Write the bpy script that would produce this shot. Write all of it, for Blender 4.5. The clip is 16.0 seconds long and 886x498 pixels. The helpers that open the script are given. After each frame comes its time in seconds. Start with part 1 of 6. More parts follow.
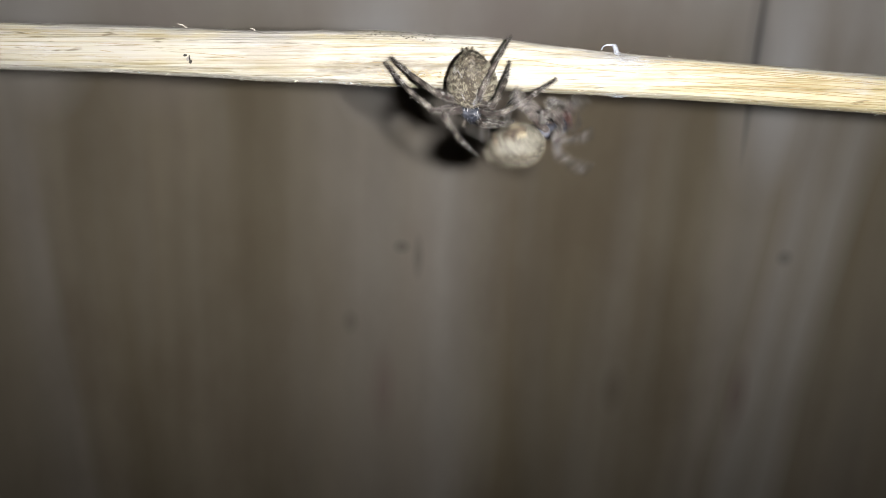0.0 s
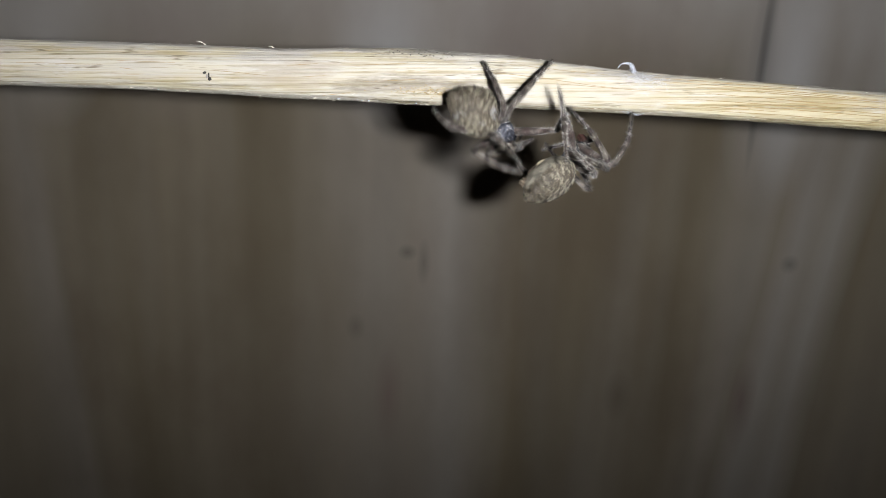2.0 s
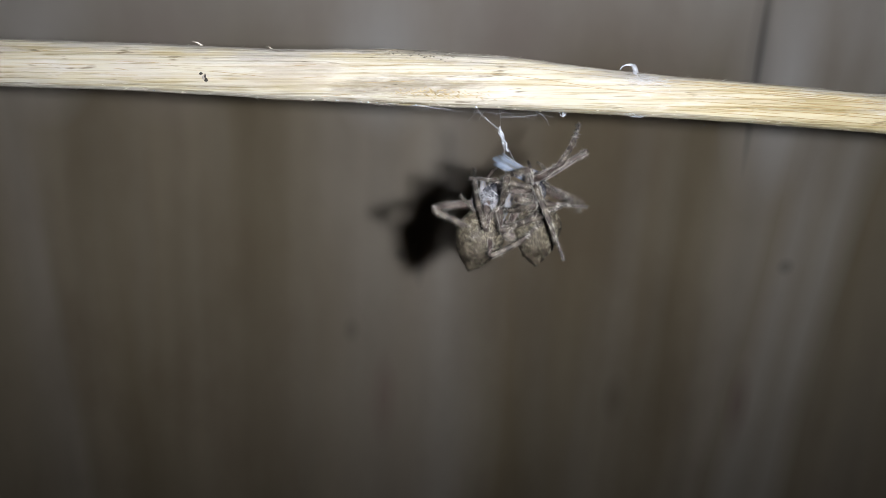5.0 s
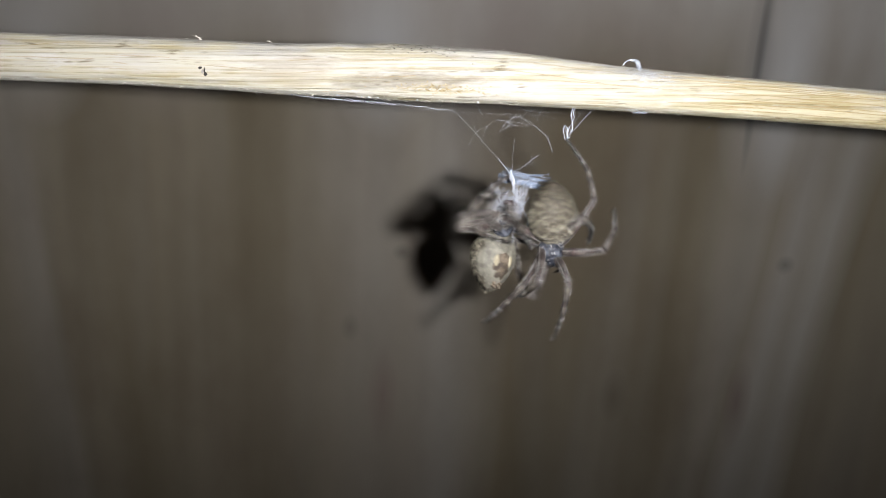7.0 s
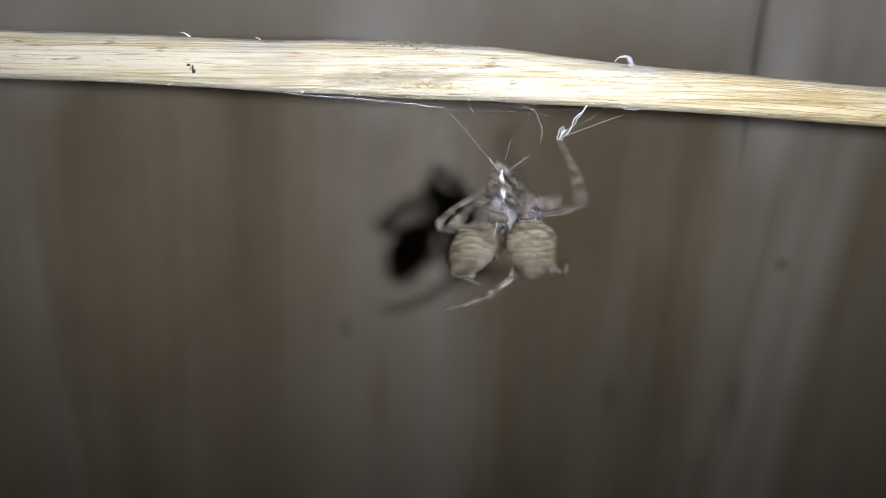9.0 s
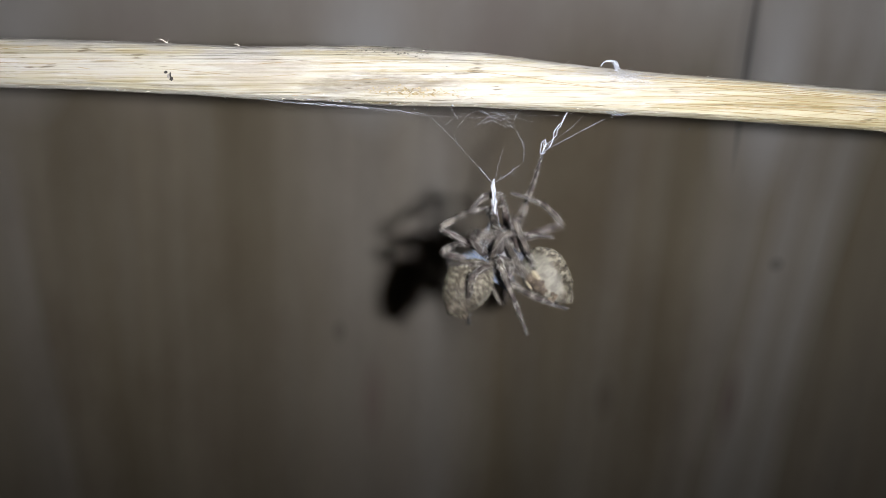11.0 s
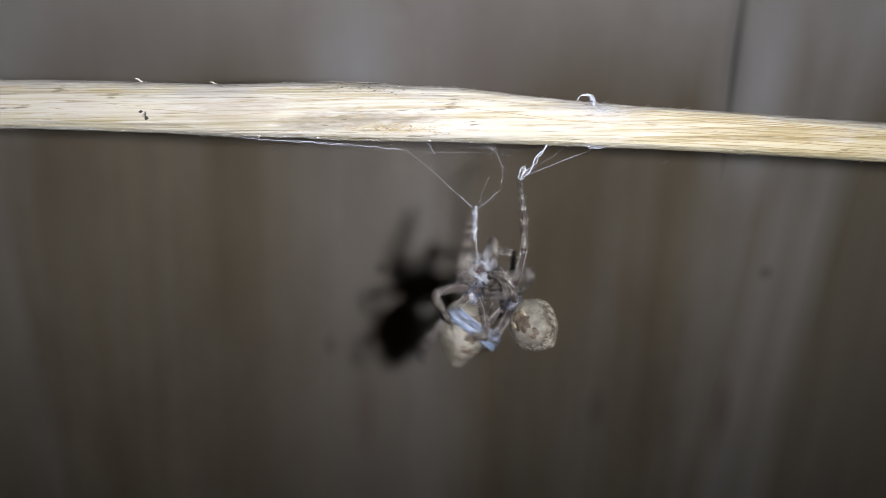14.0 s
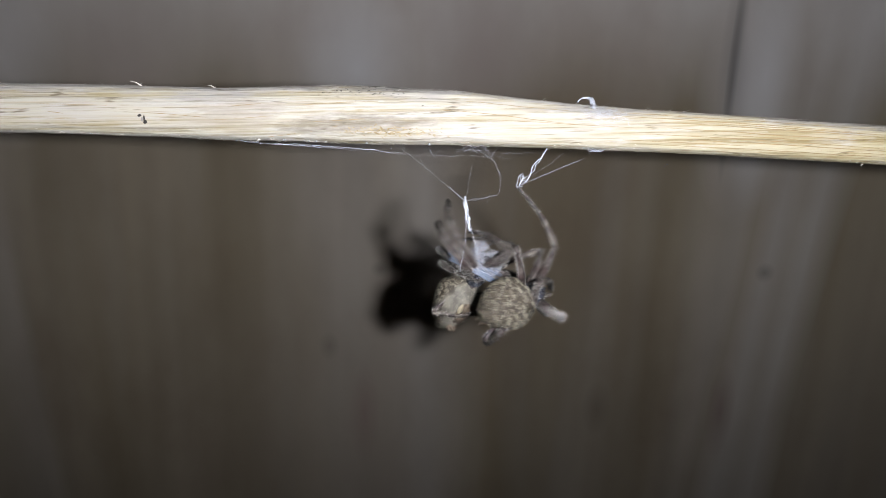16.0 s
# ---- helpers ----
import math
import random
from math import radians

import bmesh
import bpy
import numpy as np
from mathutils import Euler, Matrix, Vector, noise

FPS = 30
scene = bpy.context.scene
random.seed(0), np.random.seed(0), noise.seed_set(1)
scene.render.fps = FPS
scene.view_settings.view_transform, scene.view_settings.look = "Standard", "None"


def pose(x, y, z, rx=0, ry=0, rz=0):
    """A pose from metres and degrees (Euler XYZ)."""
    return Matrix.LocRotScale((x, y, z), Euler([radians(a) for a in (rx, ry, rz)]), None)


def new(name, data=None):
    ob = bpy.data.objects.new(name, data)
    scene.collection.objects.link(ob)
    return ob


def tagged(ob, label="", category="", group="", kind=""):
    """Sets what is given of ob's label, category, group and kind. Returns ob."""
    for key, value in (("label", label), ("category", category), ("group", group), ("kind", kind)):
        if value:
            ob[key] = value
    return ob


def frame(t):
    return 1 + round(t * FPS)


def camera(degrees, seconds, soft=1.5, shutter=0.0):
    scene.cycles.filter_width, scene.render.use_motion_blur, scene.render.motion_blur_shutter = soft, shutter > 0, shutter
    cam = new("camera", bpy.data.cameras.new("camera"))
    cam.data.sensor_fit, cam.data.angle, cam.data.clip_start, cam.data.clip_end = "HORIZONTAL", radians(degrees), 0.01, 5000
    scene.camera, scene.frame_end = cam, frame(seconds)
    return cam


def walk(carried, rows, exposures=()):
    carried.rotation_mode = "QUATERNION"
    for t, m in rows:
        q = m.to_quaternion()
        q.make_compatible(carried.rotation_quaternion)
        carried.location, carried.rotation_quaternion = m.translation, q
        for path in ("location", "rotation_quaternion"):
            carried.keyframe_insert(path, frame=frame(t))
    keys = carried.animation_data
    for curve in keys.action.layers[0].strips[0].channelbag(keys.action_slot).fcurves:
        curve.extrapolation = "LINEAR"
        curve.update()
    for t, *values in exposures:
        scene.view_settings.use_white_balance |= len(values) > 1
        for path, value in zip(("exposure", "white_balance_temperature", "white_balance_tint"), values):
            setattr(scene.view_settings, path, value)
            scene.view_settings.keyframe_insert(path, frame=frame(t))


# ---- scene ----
# The place is laid out in millimetres in the axes of GRID: x right, y ahead, z up from the first eye.
EYE, TILT, LEAN = 1.2, -14.4, -2.6
GRID = pose(0, 0, EYE, TILT, LEAN, 0)
cam = camera(62.7, 16.0, soft=0.8, shutter=0.9)
ROWS = [
    (0.0, 0.00, -0.00, -0.00, 0.00, -0.00, -0.00),
    (0.5, -1.07, 0.02, -0.02, 0.13, -0.03, -0.29),
    (1.0, -1.47, -0.17, 0.74, 0.04, 0.02, -0.21),
    (1.5, -4.50, -1.99, 1.25, 0.10, 0.12, -0.13),
    (2.0, -2.57, -0.66, 2.44, 0.06, 0.09, -0.15),
    (2.5, -3.67, -1.62, 2.03, -0.24, 0.15, -0.38),
    (3.0, -3.85, -0.50, 1.79, -0.27, 0.20, -0.39),
    (3.5, -4.15, -0.53, 2.53, -0.23, 0.29, -0.23),
    (6.0, -3.26, 2.17, 2.31, -0.51, 0.16, -0.17),
    (6.5, -4.30, 2.54, 1.40, -0.52, 0.10, -0.25),
    (7.0, -3.95, 1.92, 2.53, -0.53, 0.07, -0.27),
    (7.5, -3.58, 1.67, 4.14, -0.63, 0.05, -0.27),
    (8.0, -6.01, 1.45, 1.23, -0.56, 0.11, -0.41),
    (8.5, -4.50, 2.63, 1.44, -0.58, 0.12, -0.34),
    (9.0, -2.81, 2.78, 2.13, -0.66, 0.13, -0.13),
    (11.5, -0.84, 4.87, 4.19, -0.94, 0.11, 0.30),
    (12.0, -1.75, 3.89, 4.80, -1.08, 0.15, 0.25),
    (12.5, -3.80, 3.89, 4.72, -0.99, 0.18, 0.36),
    (13.0, -2.75, 3.83, 4.21, -0.93, 0.21, 0.35),
    (13.5, -1.98, 5.42, 5.93, -1.17, 0.26, 0.63),
    (14.0, 1.56, 5.00, 8.42, -1.34, 0.34, 1.03),
    (14.5, 2.40, 5.56, 8.58, -1.51, 0.43, 1.14),
    (15.0, -0.12, 5.54, 6.63, -1.36, 0.38, 1.07),
    (15.5, 1.49, 5.22, 8.24, -1.30, 0.34, 1.26),
    (16.0, 1.40, 5.25, 9.02, -1.44, 0.31, 1.12),
]
PATH = [(t, GRID @ pose(x / 1000, y / 1000, z / 1000, 90 + pitch, roll, yaw)) for t, x, y, z, yaw, pitch, roll in ROWS]
walk(cam, PATH, [(0.0, 0.60, 6550, 10), (0.5, 0.42, 6500, 10), (1.0, 0.28, 6450, 10), (1.5, 0.22, 6400, 10), (3.7, 0.22, 6350, 10), (6.0, 0.32, 6350, 10),
                 (7.0, 0.38, 6350, 10), (9.0, 0.32, 6350, 10), (11.5, 0.21, 6250, 12), (12.5, 0.17, 6200, 13), (16.0, 0.17, 6150, 13)])

# ---- light: the phone's torch beside the lens is the only strong light, night around ----
world = bpy.data.worlds.new("night")
scene.world = world
world.use_nodes = True
world.node_tree.nodes["Background"].inputs["Color"].default_value = (0.5, 0.6, 0.8, 1)
world.node_tree.nodes["Background"].inputs["Strength"].default_value = 0.01
TORCH = 7100.0


def at(x, y, z):
    """A place of the grid, in millimetres, in the world."""
    return GRID @ Vector((x / 1000, y / 1000, z / 1000))


# ---- materials ----
def material(name, roughness=0.6, metallic=0.0, specular=0.4):
    m = bpy.data.materials.new(name)
    m.use_nodes = True
    b = m.node_tree.nodes["Principled BSDF"]
    b.inputs["Roughness"].default_value = roughness
    b.inputs["Metallic"].default_value = metallic
    b.inputs["Specular IOR Level"].default_value = specular
    return m, m.node_tree, b


def node(tree, kind, **values):
    n = tree.nodes.new(kind)
    for key, value in values.items():
        if key in n.inputs:
            n.inputs[key].default_value = value
    return n


def coords(tree, scale=(1, 1, 1)):
    c = tree.nodes.new("ShaderNodeTexCoord")
    m = tree.nodes.new("ShaderNodeMapping")
    m.inputs["Scale"].default_value = scale
    tree.links.new(c.outputs["Object"], m.inputs["Vector"])
    return m.outputs["Vector"]


def grain(tree, scale, size, detail=4.0, rough=0.6, distortion=0.0):
    n = node(tree, "ShaderNodeTexNoise", Scale=size, Detail=detail, Roughness=rough, Distortion=distortion)
    tree.links.new(coords(tree, scale), n.inputs["Vector"])
    return n.outputs["Fac"]


def ramp(tree, fac, stops):
    r = tree.nodes.new("ShaderNodeValToRGB")
    e = r.color_ramp.elements
    while len(e) < len(stops):
        e.new(0.5)
    for one, (place, colour) in zip(e, stops):
        one.position = place
        one.color = (*colour, 1) if len(colour) == 3 else colour
    tree.links.new(fac, r.inputs["Fac"])
    return r.outputs["Color"]


def mix(tree, a, b, fac, how="MIX"):
    n = tree.nodes.new("ShaderNodeMix")
    n.data_type, n.blend_type = "RGBA", how
    for socket, value in ((n.inputs[6], a), (n.inputs[7], b), (n.inputs[0], fac)):
        if isinstance(value, bpy.types.NodeSocket):
            tree.links.new(value, socket)
        else:
            socket.default_value = value
    return n.outputs[2]


def relief(tree, b, height, strength, distance):
    n = node(tree, "ShaderNodeBump", Strength=strength, Distance=distance)
    tree.links.new(height, n.inputs["Height"])
    tree.links.new(n.outputs["Normal"], b.inputs["Normal"])


def math_node(tree, how, a, b):
    n = tree.nodes.new("ShaderNodeMath")
    n.operation = how
    for socket, value in zip(n.inputs, (a, b)):
        if isinstance(value, bpy.types.NodeSocket):
            tree.links.new(value, socket)
        else:
            socket.default_value = value
    return n.outputs[0]


STAINS_AND_PATCHES = [
    ((-0.0175, 0.373, 1.1046), 0.0040, 0.0035, (0.10, 0.09, 0.07)),
    ((0.1857, 0.373, 1.1076), 0.0040, 0.0040, (0.12, 0.10, 0.08)),
    ((-0.0253, 0.373, 1.0219), 0.0060, 0.0220, (0.26, 0.10, 0.11)),
    ((0.1718, 0.373, 1.0275), 0.0060, 0.0200, (0.20, 0.11, 0.10)),
    ((0.1545, 0.373, 1.2166), 0.0050, 0.0300, (0.13, 0.11, 0.10)),
    ((0.1560, 0.373, 1.2130), 0.0026, 0.0420, (0.10, 0.09, 0.08)),
    ((0.1596, 0.373, 1.2019), 0.0040, 0.0200, (0.15, 0.13, 0.11)),
    ((-0.0441, 0.373, 1.0612), 0.0040, 0.0060, (0.16, 0.13, 0.10)),
    ((-0.0086, 0.373, 1.0994), 0.0030, 0.0100, (0.20, 0.17, 0.14)),
    ((0.1660, 0.373, 1.1950), 0.0200, 0.0450, (0.86, 0.86, 0.85)),
    ((0.0300, 0.373, 1.2120), 0.0260, 0.0300, (0.45, 0.39, 0.36)),
    ((-0.1400, 0.373, 1.2050), 0.0260, 0.0300, (0.55, 0.49, 0.46)),
    ((-0.2000, 0.373, 1.2050), 0.0220, 0.0320, (0.88, 0.87, 0.86)),
    ((0.1552, 0.373, 1.2060), 0.0022, 0.0380, (0.05, 0.045, 0.04)),
    ((0.1720, 0.373, 1.2080), 0.0130, 0.0480, (0.95, 0.96, 0.97)),
    ((-0.0300, 0.373, 1.2050), 0.0220, 0.0300, (0.92, 0.95, 0.99)),
    # wide soft patch that lightens the lower middle of the boards
    ((-0.0450, 0.373, 1.0120), 0.0620, 0.0750, (0.52, 0.472, 0.385)),
    ((0.1027, 0.373, 1.0278), 0.0060, 0.0120, (0.18, 0.15, 0.12)),
]


def board_material():
    m, t, b = material("weathered_board", 0.7, 0.0, 0.25)
    c = t.nodes.new("ShaderNodeTexCoord")
    s = t.nodes.new("ShaderNodeSeparateXYZ")
    t.links.new(c.outputs["Object"], s.inputs[0])
    drift = grain(t, (5, 5, 1.1), 2.0, 3.0, 0.5)
    fan = math_node(t, "ADD", math_node(t, "MULTIPLY", math_node(t, "SUBTRACT", 1.10, s.outputs["Z"]), 0.53), 1.0)
    x = math_node(t, "ADD", math_node(t, "MULTIPLY", s.outputs["X"], fan), math_node(t, "MULTIPLY", math_node(t, "SUBTRACT", drift, 0.5), 0.035))
    x = math_node(t, "ADD", math_node(t, "MULTIPLY", x, 1.5), 0.5)
    brown, dun, grey, pale = (0.350, 0.300, 0.212), (0.412, 0.362, 0.274), (0.478, 0.440, 0.368), (0.560, 0.532, 0.476)
    streaks = ramp(t, x, [(0.0, dun), (0.160, dun), (0.187, grey), (0.20, dun), (0.215, dun), (0.25, brown), (0.31, dun), (0.36, brown), (0.405, dun), (0.438, grey),
                          (0.478, grey), (0.510, pale), (0.528, grey), (0.566, brown), (0.62, brown), (0.655, dun), (0.69, brown), (0.715, dun), (0.745, grey), (0.758, dun),
                          (0.778, pale), (0.792, grey), (0.808, pale), (0.832, brown), (0.86, dun)])
    fine = ramp(t, grain(t, (38, 38, 1.2), 1.6, 1.0, 0.5), [(0.3, (0.94, 0.935, 0.925)), (0.7, (1.06, 1.06, 1.06))])
    blot = ramp(t, grain(t, (9, 9, 3.5), 1.3, 3.0, 0.55), [(0.35, (0.86, 0.85, 0.83)), (0.65, (1.1, 1.1, 1.1))])
    colour = mix(t, mix(t, streaks, fine, 1.0, "MULTIPLY"), blot, 1.0, "MULTIPLY")
    # paler towards the top: brighter light on the upper boards put into the colour
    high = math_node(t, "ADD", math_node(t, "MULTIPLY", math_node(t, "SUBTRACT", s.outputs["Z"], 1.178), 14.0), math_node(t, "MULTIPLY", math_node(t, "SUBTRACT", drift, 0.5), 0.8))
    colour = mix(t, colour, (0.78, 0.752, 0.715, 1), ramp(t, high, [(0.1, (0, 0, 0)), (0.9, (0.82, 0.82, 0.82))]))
    patches = ramp(t, grain(t, (11, 11, 7), 1.1, 4.0, 0.6), [(0.36, (0.86, 0.825, 0.81)), (0.50, (0.98, 0.97, 0.965)), (0.66, (1.07, 1.08, 1.09))])
    colour = mix(t, colour, patches, 0.9, "MULTIPLY")
    bloom = ramp(t, grain(t, (22, 22, 2.2), 1.2, 2.0, 0.5), [(0.46, (0, 0, 0)), (0.75, (0.32, 0.32, 0.32))])
    colour = mix(t, colour, (0.51, 0.485, 0.44, 1), bloom)
    # small old stains and paler patches: middle, half width and half height in metres, tint
    for place, wide, high, tint in STAINS_AND_PATCHES:
        gap = node(t, "ShaderNodeVectorMath")
        gap.operation = "SUBTRACT"
        gap.inputs[1].default_value = place
        t.links.new(c.outputs["Object"], gap.inputs[0])
        span = node(t, "ShaderNodeVectorMath")
        span.operation = "MULTIPLY"
        span.inputs[1].default_value = (0.7 / wide, 0, 0.7 / high)
        t.links.new(gap.outputs[0], span.inputs[0])
        far = node(t, "ShaderNodeVectorMath")
        far.operation = "LENGTH"
        t.links.new(span.outputs[0], far.inputs[0])
        colour = mix(t, colour, tint + (1,), ramp(t, far.outputs["Value"], [(0.0, (0.5, 0.5, 0.5)), (0.45, (0.28, 0.28, 0.28)), (1.0, (0, 0, 0))]))
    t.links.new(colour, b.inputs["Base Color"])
    relief(t, b, grain(t, (40, 40, 2), 2.0, 1.0), 0.08, 0.002)
    return m


def cane_material():
    m, t, b = material("split_cane", 0.65, 0.0, 0.25)
    fibre = grain(t, (26, 2300, 2300), 1.0, 4.0, 0.6, 0.25)
    strand = grain(t, (9, 760, 760), 1.0, 4.0, 0.65, 0.4)
    patch = grain(t, (70, 330, 330), 1.0, 5.0, 0.65)
    base = ramp(t, fibre, [(0.28, (0.17, 0.145, 0.092)), (0.38, (0.30, 0.275, 0.205)), (0.50, (0.392, 0.386, 0.350)), (0.75, (0.422, 0.420, 0.402))])
    warm = ramp(t, strand, [(0.30, (0.66, 0.61, 0.45)), (0.40, (0.92, 0.88, 0.75)), (0.50, (1.0, 0.98, 0.92)), (0.7, (1.02, 1.018, 1.0))])
    worn = mix(t, mix(t, base, warm, 1.0, "MULTIPLY"), (0.39, 0.38, 0.36, 1), ramp(t, patch, [(0.48, (0, 0, 0)), (0.68, (0.8, 0.8, 0.8))]))
    straw = ramp(t, grain(t, (55, 420, 420), 1.0, 4.0, 0.6, 0.5), [(0.46, (0, 0, 0)), (0.66, (0.75, 0.75, 0.75))])
    worn = mix(t, worn, (1.0, 0.97, 0.87, 1), straw, "MULTIPLY")
    pits = ramp(t, grain(t, (120, 900, 900), 1.0, 3.0, 0.7), [(0.30, (0.30, 0.26, 0.21)), (0.37, (1, 1, 1))])
    c = t.nodes.new("ShaderNodeTexCoord")
    place, facing = t.nodes.new("ShaderNodeSeparateXYZ"), t.nodes.new("ShaderNodeSeparateXYZ")
    t.links.new(c.outputs["Object"], place.inputs[0])
    t.links.new(c.outputs["Normal"], facing.inputs[0])
    # fresher yellow towards the thin end, weathered grey along the upper edge
    along = math_node(t, "ADD", place.outputs["X"], math_node(t, "MULTIPLY", math_node(t, "SUBTRACT", strand, 0.5), 0.06))
    worn = mix(t, worn, (1.02, 0.955, 0.74, 1), ramp(t, math_node(t, "ADD", math_node(t, "MULTIPLY", along, 8.0), 0.45), [(0.55, (0.10, 0.10, 0.10)), (0.95, (0.95, 0.95, 0.95))]), "MULTIPLY")
    upper = math_node(t, "ADD", facing.outputs["Z"], math_node(t, "MULTIPLY", math_node(t, "SUBTRACT", patch, 0.5), 2.2))
    worn = mix(t, worn, (0.27, 0.265, 0.25, 1), ramp(t, upper, [(0.25, (0, 0, 0)), (0.75, (0.75, 0.75, 0.75))]))
    dashes = ramp(t, grain(t, (90, 3400, 3400), 1.0, 3.0, 0.65, 0.2), [(0.31, (0.50, 0.45, 0.33)), (0.41, (1, 1, 1))])
    worn = mix(t, worn, dashes, 0.85, "MULTIPLY")
    milky = ramp(t, grain(t, (90, 500, 500), 1.3, 4.0, 0.7), [(0.56, (0, 0, 0)), (0.72, (0.6, 0.6, 0.6))])
    worn = mix(t, worn, (0.47, 0.465, 0.46, 1), milky)
    # brown worn spots by the swelling: middle along and up, half length and half height in metres, tint
    for x, z, wide, high, tint in ((-0.0085, 0.0283, 0.0125, 0.0016, (0.105, 0.088, 0.060, 1)), (-0.0060, 0.0343, 0.0150, 0.0016, (0.080, 0.072, 0.056, 1)), (-0.0260, 0.0300, 0.0080, 0.0030, (0.27, 0.24, 0.19, 1))):
        u = math_node(t, "MULTIPLY", math_node(t, "SUBTRACT", place.outputs["X"], x), 1 / wide)
        v = math_node(t, "MULTIPLY", math_node(t, "SUBTRACT", place.outputs["Z"], z), 1 / high)
        far = math_node(t, "ADD", math_node(t, "MULTIPLY", u, u), math_node(t, "MULTIPLY", v, v))
        far = math_node(t, "ADD", far, math_node(t, "MULTIPLY", math_node(t, "SUBTRACT", grain(t, (220, 1500, 1500), 1.0, 5.0, 0.7), 0.5), 3.4))
        worn = mix(t, worn, tint, ramp(t, far, [(0.0, (0.62, 0.62, 0.62)), (0.5, (0.35, 0.35, 0.35)), (1.0, (0, 0, 0))]))
    t.links.new(mix(t, worn, pits, 0.8, "MULTIPLY"), b.inputs["Base Color"])
    relief(t, b, math_node(t, "ADD", fibre, strand), 0.8, 0.0004)
    return m


def hide_material(name, dark, mid, light, rough=0.75, under=None):
    """Hairy skin, mottled at two scales; under is the colour of its lower side."""
    m, t, b = material(name, rough, 0.0, 0.35)
    mottle = grain(t, (1, 1, 1), 700.0, 4.0, 0.65)
    colour = ramp(t, mottle, [(0.30, dark), (0.48, mid), (0.68, light)])
    if under:
        c = t.nodes.new("ShaderNodeTexCoord")
        s = t.nodes.new("ShaderNodeSeparateXYZ")
        t.links.new(c.outputs["Object"], s.inputs[0])
        low = math_node(t, "ADD", math_node(t, "MULTIPLY", s.outputs["Z"], -400.0), math_node(t, "MULTIPLY", math_node(t, "SUBTRACT", grain(t, (1, 1, 1), 420.0, 3.0), 0.5), 1.1))
        cream = ramp(t, grain(t, (1, 1, 1), 620.0, 4.0, 0.65), [(0.36, tuple(0.55 * v for v in under)), (0.48, tuple(0.85 * v for v in under)), (0.64, tuple(1.2 * v for v in under))])
        colour = mix(t, colour, cream, ramp(t, low, [(0.15, (0, 0, 0)), (0.45, (1, 1, 1))]))
    t.links.new(colour, b.inputs["Base Color"])
    relief(t, b, grain(t, (1, 1, 1), 2600.0, 3.0), 0.7, 0.0002)
    return m


SHIN_BANDS = ((0.0, 0.1), (0.06, 0.9), (0.20, 0.75), (0.235, 0.12), (0.30, 0.15), (0.330, 0.8), (0.385, 0.7), (0.41, 0.08), (0.50, 0.12), (0.525, 0.75),
              (0.575, 0.7), (0.60, 0.1), (0.67, 0.15), (0.69, 0.65), (0.73, 0.5), (0.78, 0.08), (1.0, 0.05))
FEMUR_BANDS = ((0.0, 0.35), (0.30, 0.5), (0.36, 0.15), (0.46, 0.2), (0.52, 0.65), (0.70, 0.5), (0.76, 0.1), (0.84, 0.15), (0.88, 0.6), (1.0, 0.4))


def along_leg(tree, bands, length, fray=0.0):
    """How pale the leg is at a place along its own length; fray loosens the borders of the bands."""
    c = tree.nodes.new("ShaderNodeTexCoord")
    s = tree.nodes.new("ShaderNodeSeparateXYZ")
    tree.links.new(c.outputs["Object"], s.inputs[0])
    x = math_node(tree, "MULTIPLY", s.outputs["X"], 1000.0 / length)
    if fray:
        x = math_node(tree, "ADD", x, math_node(tree, "MULTIPLY", math_node(tree, "SUBTRACT", grain(tree, (1, 1, 1), 900.0, 3.0), 0.5), fray))
    return ramp(tree, x, [(p, (v, v, v)) for p, v in bands])


def banded_material(name, bands, length, dark, pale, rough):
    """Hairy leg skin in dark and pale bands along the leg."""
    m, t, b = material(name, rough, 0.0, 0.35)
    speck = grain(t, (0.6, 1, 1), 1500.0, 4.0, 0.7)
    skin = ramp(t, speck, [(0.36, tuple(0.5 * v for v in dark)), (0.52, dark), (0.66, tuple(2.4 * v for v in dark))])
    light = ramp(t, speck, [(0.36, tuple(0.22 * v for v in pale)), (0.48, tuple(0.7 * v for v in pale)), (0.64, tuple(1.3 * v for v in pale))])
    t.links.new(mix(t, skin, light, along_leg(t, bands, length, 0.16)), b.inputs["Base Color"])
    relief(t, b, grain(t, (1, 1, 1), 2600.0, 3.0), 0.7, 0.0002)
    return m


def banded_bristles(name, bands, length):
    """Leg hairs: mostly pale on the pale bands, mostly dark on the dark ones."""
    m, t, b = material(name, 0.42, 0.0, 0.5)
    g = t.nodes.new("ShaderNodeNewGeometry")
    fac = math_node(t, "ADD", math_node(t, "MULTIPLY", g.outputs["Random Per Island"], 0.75), math_node(t, "MULTIPLY", along_leg(t, bands, length), 0.50))
    t.links.new(ramp(t, fac, [(0.0, (0.012, 0.010, 0.009)), (0.48, (0.035, 0.030, 0.026)), (0.62, (0.20, 0.19, 0.17)), (1.0, (0.62, 0.61, 0.585))]), b.inputs["Base Color"])
    return m


def bristle_material(name, stops, mottled=0.0):
    m, t, b = material(name, 0.42, 0.0, 0.5)
    g = t.nodes.new("ShaderNodeNewGeometry")
    fac = g.outputs["Random Per Island"]
    if mottled:
        fac = math_node(t, "ADD", math_node(t, "MULTIPLY", fac, 0.50), math_node(t, "MULTIPLY", math_node(t, "SUBTRACT", grain(t, (1, 1.6, 1), mottled, 3.0, 0.6, 1.0), 0.22), 0.60))
    t.links.new(ramp(t, fac, stops), b.inputs["Base Color"])
    return m


